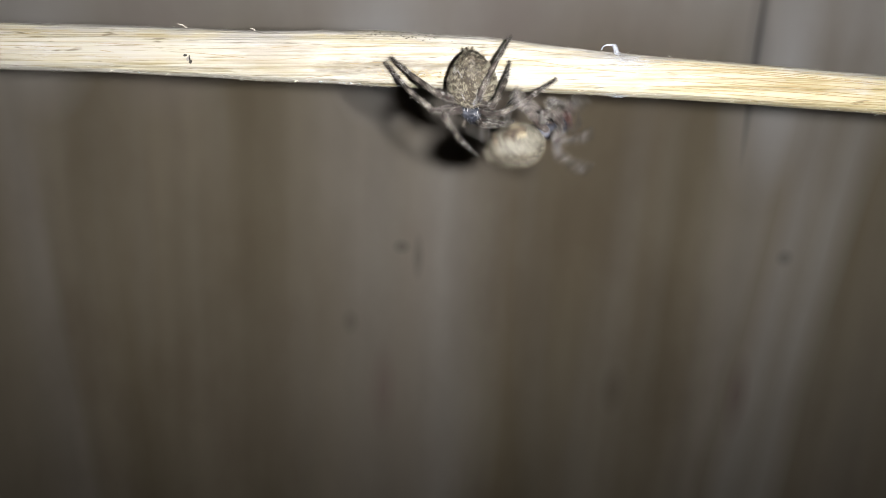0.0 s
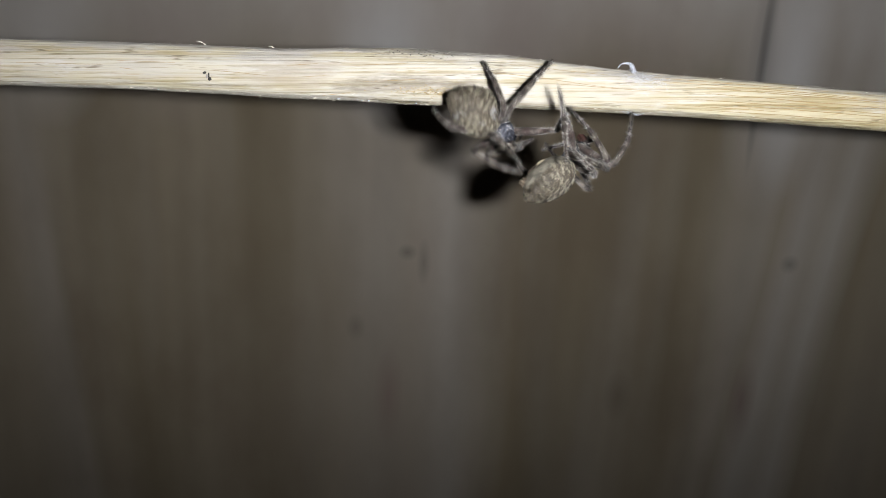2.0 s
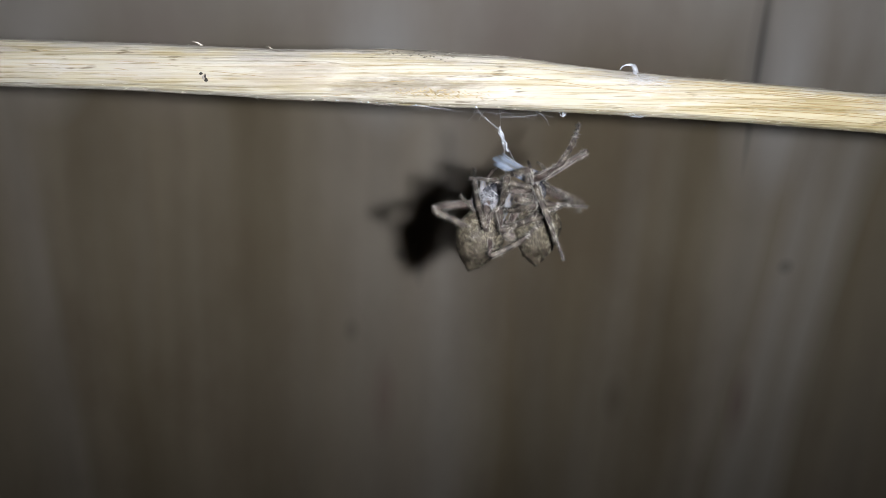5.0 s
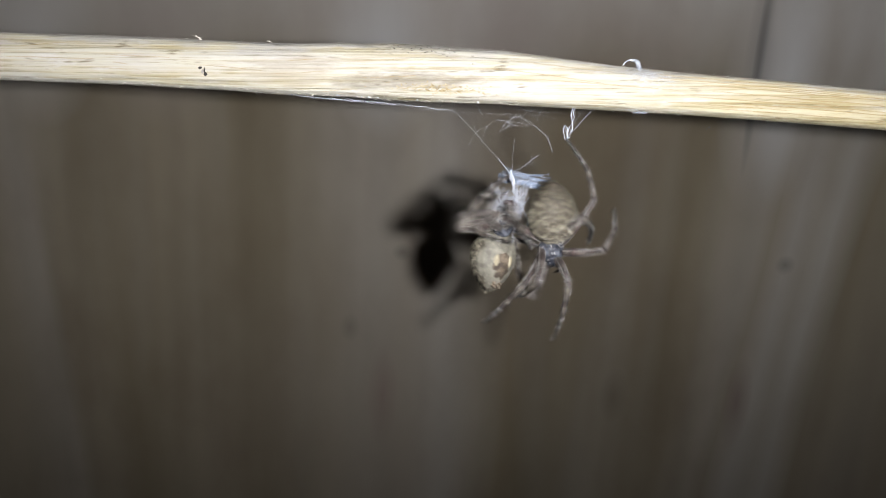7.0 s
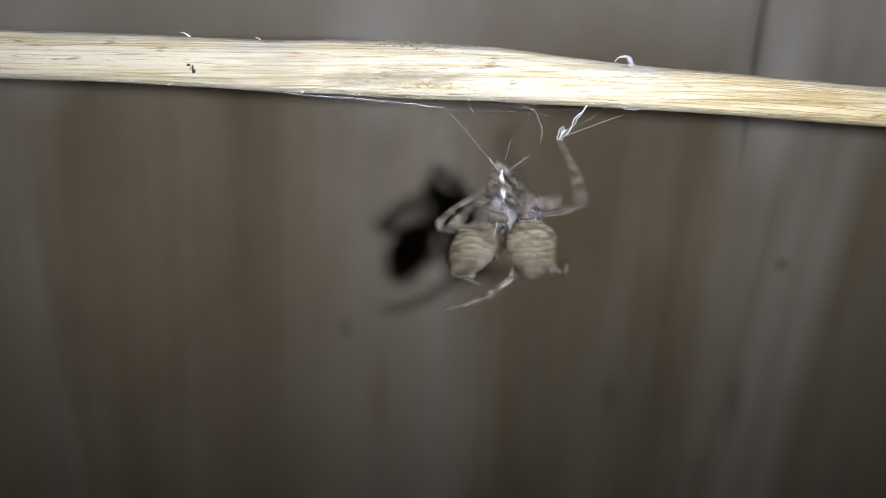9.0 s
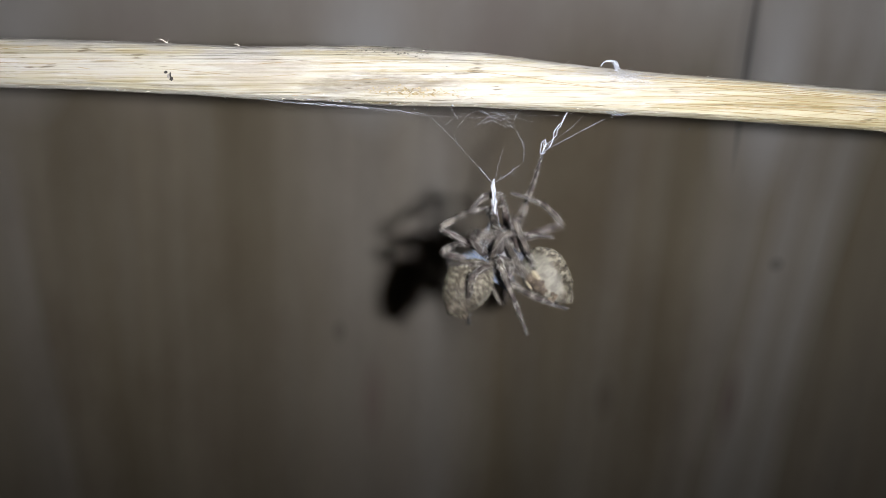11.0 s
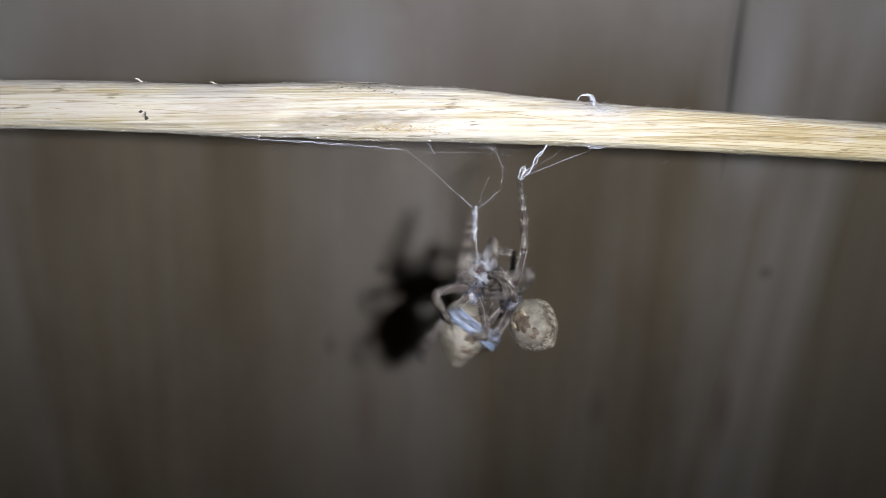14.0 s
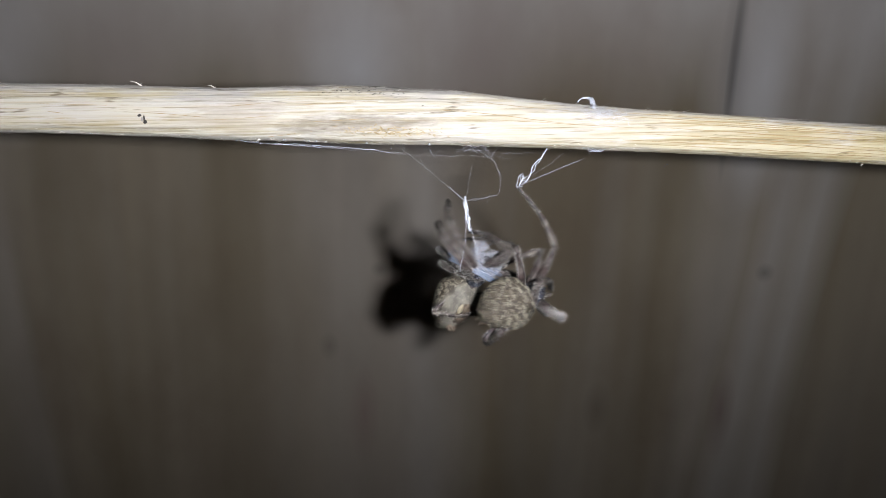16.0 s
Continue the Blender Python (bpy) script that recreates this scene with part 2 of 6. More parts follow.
def plain_material(name, colour, rough, specular=0.4, grainy=300.0):
    m, t, b = material(name, rough, 0.0, specular)
    low = tuple(0.7 * v for v in colour)
    t.links.new(ramp(t, grain(t, (1, 1, 1), grainy, 4.0), [(0.3, low), (0.7, colour)]), b.inputs["Base Color"])
    return m


BOARD, CANE = board_material(), cane_material()
PLASTER = plain_material("dark_plaster", (0.16, 0.14, 0.12), 0.85, 0.2, 30.0)
EARTH = plain_material("dark_floor", (0.12, 0.10, 0.08), 0.9, 0.2, 20.0)
FRAY = plain_material("frayed_fibre", (0.78, 0.74, 0.66), 0.6)
PIT = plain_material("dark_pit", (0.02, 0.018, 0.016), 0.7)
SILK = plain_material("silk", (0.50, 0.54, 0.62), 0.35, 0.6, 900.0)
VEIL_SILK = plain_material("fresh_silk", (0.33, 0.345, 0.385), 0.35, 0.5, 900.0)
BAND_SILK = plain_material("band_silk", (0.135, 0.175, 0.25), 0.35, 0.5, 900.0)
THIN_SILK = plain_material("thin_silk", (0.24, 0.25, 0.275), 0.4, 0.5, 900.0)
DULL_SILK = plain_material("matted_silk", (0.40, 0.425, 0.475), 0.4, 0.5, 900.0)
ABDOMEN = hide_material("abdomen_skin", (0.026, 0.021, 0.015), (0.045, 0.037, 0.026), (0.075, 0.063, 0.045), 0.6, (0.15, 0.142, 0.115))
TUFT = bristle_material("abdomen_tufts", [(0.0, (0.088, 0.078, 0.055)), (0.25, (0.150, 0.137, 0.100)), (0.55, (0.218, 0.206, 0.158)), (1.0, (0.365, 0.350, 0.285))], 420.0)
DARK_TUFT = bristle_material("dark_tufts", [(0.0, (0.010, 0.008, 0.006)), (0.7, (0.028, 0.022, 0.016)), (1.0, (0.06, 0.05, 0.037))])
BELLY = hide_material("belly_skin", (0.018, 0.013, 0.011), (0.055, 0.042, 0.03), (0.15, 0.12, 0.085))
SPOT = plain_material("belly_spot_yellow", (0.30, 0.265, 0.18), 0.6, 0.3, 1500.0)
CARAPACE = hide_material("carapace", (0.008, 0.008, 0.011), (0.022, 0.024, 0.032), (0.11, 0.118, 0.14), 0.27)
FEMUR_LENGTH, SHIN_LENGTH = 8.8, 11.4
FEMUR = banded_material("femur_skin", FEMUR_BANDS, FEMUR_LENGTH, (0.028, 0.017, 0.016), (0.125, 0.113, 0.102), 0.5)
SHIN = banded_material("shin_skin", SHIN_BANDS, SHIN_LENGTH, (0.013, 0.009, 0.008), (0.115, 0.102, 0.084), 0.6)
FEMUR_HAIR = banded_bristles("femur_bristles", FEMUR_BANDS, FEMUR_LENGTH)
SHIN_HAIR = banded_bristles("shin_bristles", SHIN_BANDS, SHIN_LENGTH)
BRISTLE = bristle_material("leg_bristles", [(0.0, (0.012, 0.010, 0.009)), (0.60, (0.030, 0.026, 0.022)), (0.68, (0.38, 0.365, 0.34)), (1.0, (0.74, 0.735, 0.72))])
STRIPE = plain_material("leg_stripe", (0.25, 0.24, 0.225), 0.5, 0.4, 1200.0)
FANG = plain_material("chelicera_brown", (0.045, 0.022, 0.018), 0.35, 0.5)
EYEBALL = plain_material("eye_black", (0.01, 0.01, 0.012), 0.08, 0.8)
CASE = plain_material("black_plastic", (0.02, 0.02, 0.02), 0.5)


def led_material():
    m = bpy.data.materials.new("led_glow")
    m.use_nodes = True
    t = m.node_tree
    e = t.nodes.new("ShaderNodeEmission")
    e.inputs["Color"].default_value = (1.0, 0.968, 0.96, 1)
    e.inputs["Strength"].default_value = TORCH
    t.links.new(e.outputs[0], t.nodes["Material Output"].inputs["Surface"])
    return m


# ---- building helpers (millimetres in, metres out) ----
def mesh_of(name, bm, mat, smooth=True):
    bmesh.ops.scale(bm, vec=(0.001, 0.001, 0.001), verts=bm.verts)
    data = bpy.data.meshes.new(name)
    bm.normal_update()
    bm.to_mesh(data)
    bm.free()
    data.materials.append(mat)
    if smooth:
        data.shade_smooth()
    return data


def part(name, bm, mat, parent=None, label="", smooth=True):
    ob = new(name, mesh_of(name, bm, mat, smooth))
    ob.parent = parent
    return tagged(ob, label)


def empty(name, m):
    ob = new(name)
    ob.empty_display_size = 0.002
    ob.matrix_basis = m
    return ob


def tube(bm, points, radii, sides=8, flat=1.0):
    """A capped tube along points, of the radius given at each of them."""
    points = [Vector(p) for p in points]
    rings, side = [], None
    for i, p in enumerate(points):
        way = (points[min(i + 1, len(points) - 1)] - points[max(i - 1, 0)]).normalized()
        if side is None:
            side = way.cross(Vector((0, 0, 1)) if abs(way.z) < 0.9 else Vector((0, 1, 0))).normalized()
        side = (side - way * side.dot(way)).normalized()
        other = way.cross(side)
        r = radii[i] if isinstance(radii, (list, tuple)) else radii
        rings.append([bm.verts.new(p + r * (math.cos(a) * side + flat * math.sin(a) * other)) for a in [2 * math.pi * k / sides for k in range(sides)]])
    for one, two in zip(rings, rings[1:]):
        for k in range(sides):
            bm.faces.new((one[k], one[(k + 1) % sides], two[(k + 1) % sides], two[k]))
    bm.faces.new(list(reversed(rings[0])))
    bm.faces.new(rings[-1])


def spike(bm, root, way, length, radius):
    way = Vector(way).normalized()
    side = way.cross(Vector((0.31, 0.62, 0.72))).normalized()
    other = way.cross(side)
    root = Vector(root)
    base = [bm.verts.new(root + radius * (math.cos(a) * side + math.sin(a) * other)) for a in (0, 2.1, 4.2)]
    tip = bm.verts.new(root + way * length)
    for k in range(3):
        bm.faces.new((base[k], base[(k + 1) % 3], tip))


def blob(bm, centre, radii, u=24, v=16, shape=None):
    made = bmesh.ops.create_uvsphere(bm, u_segments=u, v_segments=v, radius=1.0)["verts"]
    for w in made:
        p = w.co.copy()
        q = Vector((p.x * radii[0], p.y * radii[1], p.z * radii[2]))
        if shape:
            q = shape(p, q)
        w.co = Vector(centre) + q
    return made


def box(bm, low, high, bevel=0.0):
    made = bmesh.ops.create_cube(bm, size=1.0)["verts"]
    for w in made:
        w.co = Vector([(a + b) / 2 + c * (b - a) for a, b, c in zip(low, high, w.co)])
    if bevel:
        bmesh.ops.bevel(bm, geom=list({e for w in made for e in w.link_edges}), offset=bevel, segments=2, affect="EDGES")


# ---- the setting ----
def slab(name, low, high, mat, label, category):
    bm = bmesh.new()
    box(bm, [1000 * v for v in low], [1000 * v for v in high], 1.0)
    return tagged(part(name, bm, mat, None, label, False), "", category, "", "structure")


WALL_Y, JOINT_X = 0.373, 0.153


def back_wall():
    slab("wall_back", (-0.62, WALL_Y + 0.008, 0.0), (0.62, WALL_Y + 0.06, 2.3), PLASTER, "dark plain wall behind the wooden boards", "wall")
    edges = (-0.61, -0.30, JOINT_X, 0.38, 0.61)
    for low, high in zip(edges, edges[1:]):
        bm = bmesh.new()
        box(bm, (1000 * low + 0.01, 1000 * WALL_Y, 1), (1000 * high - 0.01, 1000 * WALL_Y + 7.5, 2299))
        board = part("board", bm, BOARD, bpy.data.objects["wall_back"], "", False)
    return board


back_wall()
slab("wall_left", (-0.66, -1.2, 0.0), (-0.62, 0.43, 2.3), PLASTER, "dark plain side wall holding the cane", "wall")
slab("wall_right", (0.62, -1.2, 0.0), (0.66, 0.43, 2.3), PLASTER, "dark plain side wall holding the cane", "wall")
slab("wall_front", (-0.66, -1.25, 0.0), (0.66, -1.2, 2.3), PLASTER, "dark plain wall closing the room", "wall")
slab("floor", (-0.66, -1.25, -0.05), (0.66, 0.433, 0.0), EARTH, "dark earth-coloured plain floor", "floor")
slab("ceiling", (-0.66, -1.25, 2.3), (0.66, 0.433, 2.35), PLASTER, "dark plain ceiling", "ceiling")


# ---- the cane ----
# x, middle height and half height along the cane
CANE_LINE = [(-640, 50.0, 3.4), (-300, 39.5, 3.5), (-71.6, 32.25, 3.57), (-54.2, 31.79, 3.63), (-36.7, 31.01, 3.72), (-28.0, 30.55, 3.84), (-19.2, 30.45, 4.03),
             (-10.4, 30.23, 4.23), (-1.7, 29.83, 4.18), (7.1, 29.37, 4.05), (16.0, 28.57, 3.72), (24.8, 27.83, 3.36), (33.6, 27.17, 3.17),
             (51.3, 25.92, 3.05), (66.3, 24.69, 2.95), (300, 6.0, 2.9), (640, -22.0, 2.9)]
CANE_DEPTH = 115.3


def cane_at(x):
    for (x0, z0, h0), (x1, z1, h1) in zip(CANE_LINE, CANE_LINE[1:]):
        if x <= x1:
            s = (x - x0) / (x1 - x0)
            return z0 + s * (z1 - z0), h0 + s * (h1 - h0)
    return CANE_LINE[-1][1:]


def cane_skin(x, a):
    """A point of the cane's surface at x and the angle a round it (0: towards the eye, 90 degrees: up)."""
    z, h = cane_at(x)
    p = 2.6
    c, s = math.cos(a), math.sin(a)
    c2, s2 = math.copysign(abs(c) ** (2 / p), c), math.copysign(abs(s) ** (2 / p), s)
    ridge = 0.13 * noise.noise((x * 0.012, 3.0 * a * 2.2, 0.5)) + 0.07 * noise.noise((x * 0.05, a * 14.0, 4.0))
    knot = math.exp(-((x + 7) / 6) ** 2)
    ridge += knot * (0.12 * noise.noise((x * 0.7, a * 9, 9.0)) + 0.10)
    edge = 0.06 * noise.noise((x * 0.45, a * 2, 2.0))
    return Vector((x, CANE_DEPTH - c2 * (2.6 + ridge), z + s2 * (h + ridge * 0.6 + edge)))


def cane():
    ends = [-628 + 55 * k for k in range(10)] + [-75 + 0.5 * k for k in range(301)] + [83 + 55 * k for k in range(10)] + [628]
    bm = bmesh.new()
    n = 72
    rings = [[bm.verts.new(cane_skin(x, 2 * math.pi * k / n)) for k in range(n)] for x in ends]
    for one, two in zip(rings, rings[1:]):
        for k in range(n):
            bm.faces.new((one[k], two[k], two[(k + 1) % n], one[(k + 1) % n]))
    bm.faces.new(rings[0])
    bm.faces.new(list(reversed(rings[-1])))
    thing = tagged(part("cane", bm, CANE, None, "pale straw-coloured split bamboo cane with worn fibrous grain"), "", "stick")
    thing.matrix_basis = GRID
    rng = random.Random(4)
    bm = bmesh.new()
    for k in range(420):
        x = rng.uniform(-74, 72) if k % 3 else rng.gauss(-12, 9)
        up = rng.random() < 0.45
        a = rng.gauss(math.pi / 2, 0.25) if up else rng.gauss(-math.pi / 2, 0.25)
        z, h = cane_at(x)
        p = cane_skin(x, a)
        spike(bm, p, (rng.choice((-1, 1)) * rng.uniform(0.6, 1.5), rng.uniform(-0.5, 0.1), (1 if up else -1) * rng.uniform(0.1, 0.6)), rng.uniform(0.3, 1.1), 0.035)
    tagged(part("frayed_edge", bm, FRAY, thing, "fine pale frayed fibres"), kind="stuff")
    for x in (-19.4, -19.1, -16.3, -15.6, -14.5, -13.1, -47.9, -7.0, 2.4):
        bm = bmesh.new()
        r = rng.uniform(0.09, 0.20)
        blob(bm, cane_skin(x, -1.45) + Vector((0, -0.2, -0.05)), (r, r, r * rng.uniform(0.6, 1.0)), 8, 6)
        part("lint", bm, SILK, thing, "tiny white lint")
    for x, a, length, tilt in ((-40.3, 1.4, 1.5, -0.4), (-29.5, 1.45, 0.9, -0.3), (-51.8, -1.45, 0.7, -0.3), (-43.0, -1.5, 0.8, -0.4), (-22.8, -1.5, 0.6, -0.6), (-73.0, 1.4, 1.6, -0.2)):
        bm = bmesh.new()
        p = cane_skin(x, a)
        q = p + Vector((-length, -0.4, length * tilt * -1 if a > 0 else length * tilt))
        tube(bm, (p, (p + q) / 2 + Vector((0, -0.1, 0.15)), q), (0.09, 0.08, 0.03), 5)
        part("splinter", bm, FRAY, thing)
    bm = bmesh.new()
    for k in range(150):
        x, a = rng.gauss(-3.5, 3.2), rng.gauss(-0.62, 0.10)
        spike(bm, cane_skin(x, a), (rng.uniform(0.3, 1), -0.4, rng.uniform(-0.7, 0.3)), rng.uniform(0.35, 0.9), 0.09)
    tagged(part("node_scar", bm, hide_material("node_brown", (0.13, 0.095, 0.045), (0.28, 0.22, 0.11), (0.42, 0.36, 0.23)), thing, "brown bristly node scar"), kind="stuff")
    bm = bmesh.new()
    for k in range(44):
        x, a = rng.gauss(-6.5, 3.2), rng.gauss(0.75, 0.16)
        way = Vector((1, 0, rng.uniform(-0.15, 0.15)))
        spike(bm, cane_skin(x, a) - way * 0.15, way, rng.uniform(0.25, 0.6), 0.055)
    tagged(part("dark_fleck", bm, PIT, thing, "tiny dark flecks"), kind="stuff")
    groove = plain_material("grain_brown", (0.30, 0.215, 0.10), 0.7)
    for x0, a0, x1, a1 in ((-69.4, -0.11, -56.1, -0.07), (-55.7, 0.02, -44.6, 0.03), (-53.2, -0.17, -51.0, -0.21), (-42.0, -0.10, -29.2, -0.20), (-29.2, -0.26, -15.5, -0.04), (-27.1, 0.09, -22.3, 0.18), (3.5, 0.09, 24.2, 0.00), (-10.3, -0.72, -1.7, -0.42), (-24.0, -1.27, -11.1, -0.43), (30.0, 0.40, 66.0, 0.36), (36.8, 0.20, 70.0, 0.18), (38.1, 0.02, 72.0, 0.0), (34.2, -0.20, 70.0, -0.22), (31.2, -0.55, 72.0, -0.56), (40.0, -0.38, 73.0, -0.36), (28.0, 0.62, 70.0, 0.60), (46.0, 0.30, 74.0, 0.29), (48.0, -0.10, 74.0, -0.11), (36.0, -0.75, 74.0, -0.74), (-61.7, -0.46, -48.0, -0.43), (-68.5, 0.13, -57.4, 0.54), (5.2, 0.46, 23.3, 0.47), (-17.2, 0.13, -5.1, 0.27), (-15.5, -0.32, -3.4, -0.09), (0.0, -0.66, 15.6, -0.51), (11.2, -0.04, 32.9, -0.01)):
        bm = bmesh.new()
        n = max(4, int((x1 - x0) / 1.2))
        points = [cane_skin(x0 + (x1 - x0) * k / n, a0 + (a1 - a0) * k / n + 0.03 * noise.noise((k * 0.12, x0, 0))) for k in range(n + 1)]
        tube(bm, points, [(0.058 if x0 > 25 else 0.040) * math.sin(math.pi * (0.06 + 0.88 * k / n)) ** 0.5 + 0.01 * noise.noise((k * 1.3, x1, 0)) for k in range(n + 1)], 5)
        part("grain_line", bm, groove, thing)
    hole = cane_skin(-39.6, -0.33) + Vector((0, 0.06, 0))
    bm = bmesh.new()
    blob(bm, hole + Vector((-0.38, 0, 0.5)), (0.34, 0.16, 0.20), 12, 8, lambda p, q: q * (1 + 0.4 * noise.noise(p * 2.2)))
    blob(bm, hole + Vector((0.40, 0, -0.45)), (0.28, 0.16, 0.30), 12, 8, lambda p, q: q * (1 + 0.4 * noise.noise(p * 2.6)))
    blob(bm, hole + Vector((0.25, 0, 0.15)), (0.13, 0.14, 0.40), 10, 8)
    pit = part("insect_hole", bm, PIT, thing, "small dark bored hole")
    bm = bmesh.new()
    blob(bm, hole + Vector((-0.02, -0.02, -0.08)), (0.20, 0.12, 0.34), 10, 8, lambda p, q: q * (1 + 0.3 * noise.noise(p * 2.4)))
    part("hole_lip", bm, STRIPE, pit, "whitish torn lip")
    return thing


cane()


# ---- silk ----
def thread(thing, points, radius, name="thread", wobble=0.0, seed=1, mat=SILK):
    """A silk strand as a fine tube; wobble makes it crinkle."""
    rng = random.Random(seed)
    dense = []
    for p, q in zip(points, points[1:]):
        p, q = Vector(p), Vector(q)
        steps = max(2, int((q - p).length / 0.6))
        for k in range(steps):
            dense.append(p.lerp(q, k / steps) + Vector([rng.gauss(0, wobble * 1.4) for _ in range(3)]))
    dense.append(Vector(points[-1]))
    bm = bmesh.new()
    tube(bm, dense, [0.44 * radius * rng.uniform(0.5, 1.4) for _ in dense], 5)
    return part(name, bm, mat, thing)


def silk_loop():
    """The silk wound round the cane."""
    thing = tagged(empty("silk_loop", GRID), "white silk wound in a loop round the bamboo cane", "silk")
    for k in range(6):
        wide, high = 0.80 + 0.06 * k, 0.50 + 0.06 * k
        points = []
        for n in range(15):
            a = math.pi * (1.0 - 1.15 * n / 14)
            x = 25.6 + wide * math.cos(a) + 0.08 * k
            top = cane_skin(x, 1.57)
            points.append((x, CANE_DEPTH - 1.4 - 0.14 * n, top.z + high * math.sin(a) - (0.16 * (n - 9) if n > 9 else 0)))
        thread(thing, points, [0.08, 0.11, 0.15, 0.14, 0.10, 0.08][k], "strand", 0.02, k + 60)
    for x, r, lean, last in ((26.3, 0.05, 1.0, 0.6), (26.6, 0.04, 1.6, 0.2)):
        points = []
        for k in range(25):
            a = 2.5 + (last - 2.5) * k / 24
            p = cane_skin(x + lean * k / 24, a)
            lift = math.exp(-((a - 1.75) / 0.40) ** 2) * 0.3
            points.append(p + Vector((0, -0.1, 0.05 + lift)))
        thread(thing, points, r, "strand", 0.03, k)
    rng = random.Random(3)
    bm = bmesh.new()
    for k in range(260):
        x, a = rng.gauss(28.6, 1.7), rng.gauss(0.42, 0.2)
        p = cane_skin(x, a) + Vector((0, -0.03, 0))
        spike(bm, p, (rng.uniform(-1, 1), -0.02, rng.uniform(-0.5, 0.5)), rng.uniform(0.5, 1.8), 0.022)
    tagged(part("silk_film", bm, SILK, thing, "thin white silk film slean to the cane"), kind="stuff")
    for x in (26.8, 27.4, 28.0):
        thread(thing, [cane_skin(x - 1.2, -1.3) + Vector((0, -0.1, 0)), cane_skin(x, -1.5) + Vector((0, -0.2, -0.45)), cane_skin(x + 1, -1.4)], 0.12, "strand", 0.03)
    return thing


def silk_sheet():
    """Threads drawn along the underside of the cane."""
    thing = tagged(empty("silk_web", GRID), "loose white silk threads strung along the cane's underside", "silk")
    y = 114.6
    lines = [((-26, y, 26.4), (-16, y, 25.4), (-10.4, y, 25.0), 0.10), ((-21, y, 25.9), (-10.4, y, 25.2), (-1.6, y, 24.1), 0.12),
             ((-14, y, 25.3), (-1.6, y, 23.9), (12, y, 23.4), 0.05), ((-1.7, y, 25.9), (-1.5, y, 25.0), (-1.6, y, 23.9), 0.07),
             ((1.5, y, 25.6), (2.4, y, 24.6), (3.2, y, 23.4), 0.08), ((8.6, y, 25.0), (10.2, y, 24.2), (11.6, y, 23.1), 0.06),
             ((10.0, y, 25.2), (12.5, y, 23.4), (14.6, y, 23.0), 0.06), ((12.9, y, 24.9), (11.8, y, 23.6), (11.6, y, 22.6), 0.07),
             ((5.0, y, 24.8), (12, y, 23.9), (20, y, 23.9), 0.05), ((-30, y, 26.9), (-24, y, 26.2), (-20, y, 25.8), 0.06)]
    for k, (*points, r) in enumerate(lines):
        thread(thing, points, r * 0.6, "thread", 0.06, k, THIN_SILK if r < 0.08 else SILK)
    rng = random.Random(8)
    for x, z, r in ((-23.2, 26.2, 0.16), (-22.9, 25.9, 0.12), (-18.4, 25.7, 0.14), (-15.1, 25.5, 0.16), (-3.4, 24.9, 0.14), (38.4, 21.8, 0.12), (38.0, 21.5, 0.08), (36.2, 21.7, 0.05), (34.8, 21.5, 0.05), (33.0, 21.4, 0.04), (26.6, 23.6, 0.10), (-26.4, 26.4, 0.15)):
        bm = bmesh.new()
        blob(bm, (x, y, z), (r, r * 0.8, r * rng.uniform(0.6, 1.2)), 8, 6)
        part("silk_fleck", bm, THIN_SILK, thing)
    return thing


# the lower end of the crumpled strand, x and z, and the way up it, x and z
KNOTS = [
    (6.0, (17.4, 20.5), (0.08, 1.00)),
    (6.5, (16.0, 20.0), (0.27, 0.96)),
    (7.0, (16.3, 19.8), (0.20, 0.98)),
    (7.5, (16.2, 20.1), (0.32, 0.95)),
    (8.0, (15.7, 18.5), (0.41, 0.91)),
    (8.5, (15.7, 18.1), (0.46, 0.89)),
    (9.0, (16.3, 19.3), (0.63, 0.78)),
    (11.5, (15.9, 18.0), (0.51, 0.86)),
    (12.0, (16.3, 18.1), (0.53, 0.85)),
    (12.5, (16.7, 17.4), (0.45, 0.90)),
    (13.0, (16.6, 17.9), (0.50, 0.87)),
    (13.5, (16.1, 18.5), (0.52, 0.85)),
    (14.0, (16.0, 19.4), (0.62, 0.78)),
    (14.5, (15.8, 19.4), (0.63, 0.78)),
    (15.0, (15.9, 19.2), (0.63, 0.78)),
    (15.5, (16.0, 18.8), (0.59, 0.81)),
    (16.0, (15.7, 18.7), (0.61, 0.79)),
]
HANGER_WAY, HANGER_LENGTH = Vector((0.5, 0, 0.866)), 7.4


def between(rows, t):
    """The pairs of numbers of a list of rows at the time t."""
    if t <= rows[0][0]:
        return [Vector(v) for v in rows[0][1:]]
    for (t0, *one), (t1, *two) in zip(rows, rows[1:]):
        if t <= t1:
            return [Vector(a).lerp(Vector(b), (t - t0) / (t1 - t0)) for a, b in zip(one, two)]
    return [Vector(v) for v in rows[-1][1:]]


def knot_at(t):
    place, _ = between(KNOTS, t)
    return Vector((place.x, 115.0, place.y))


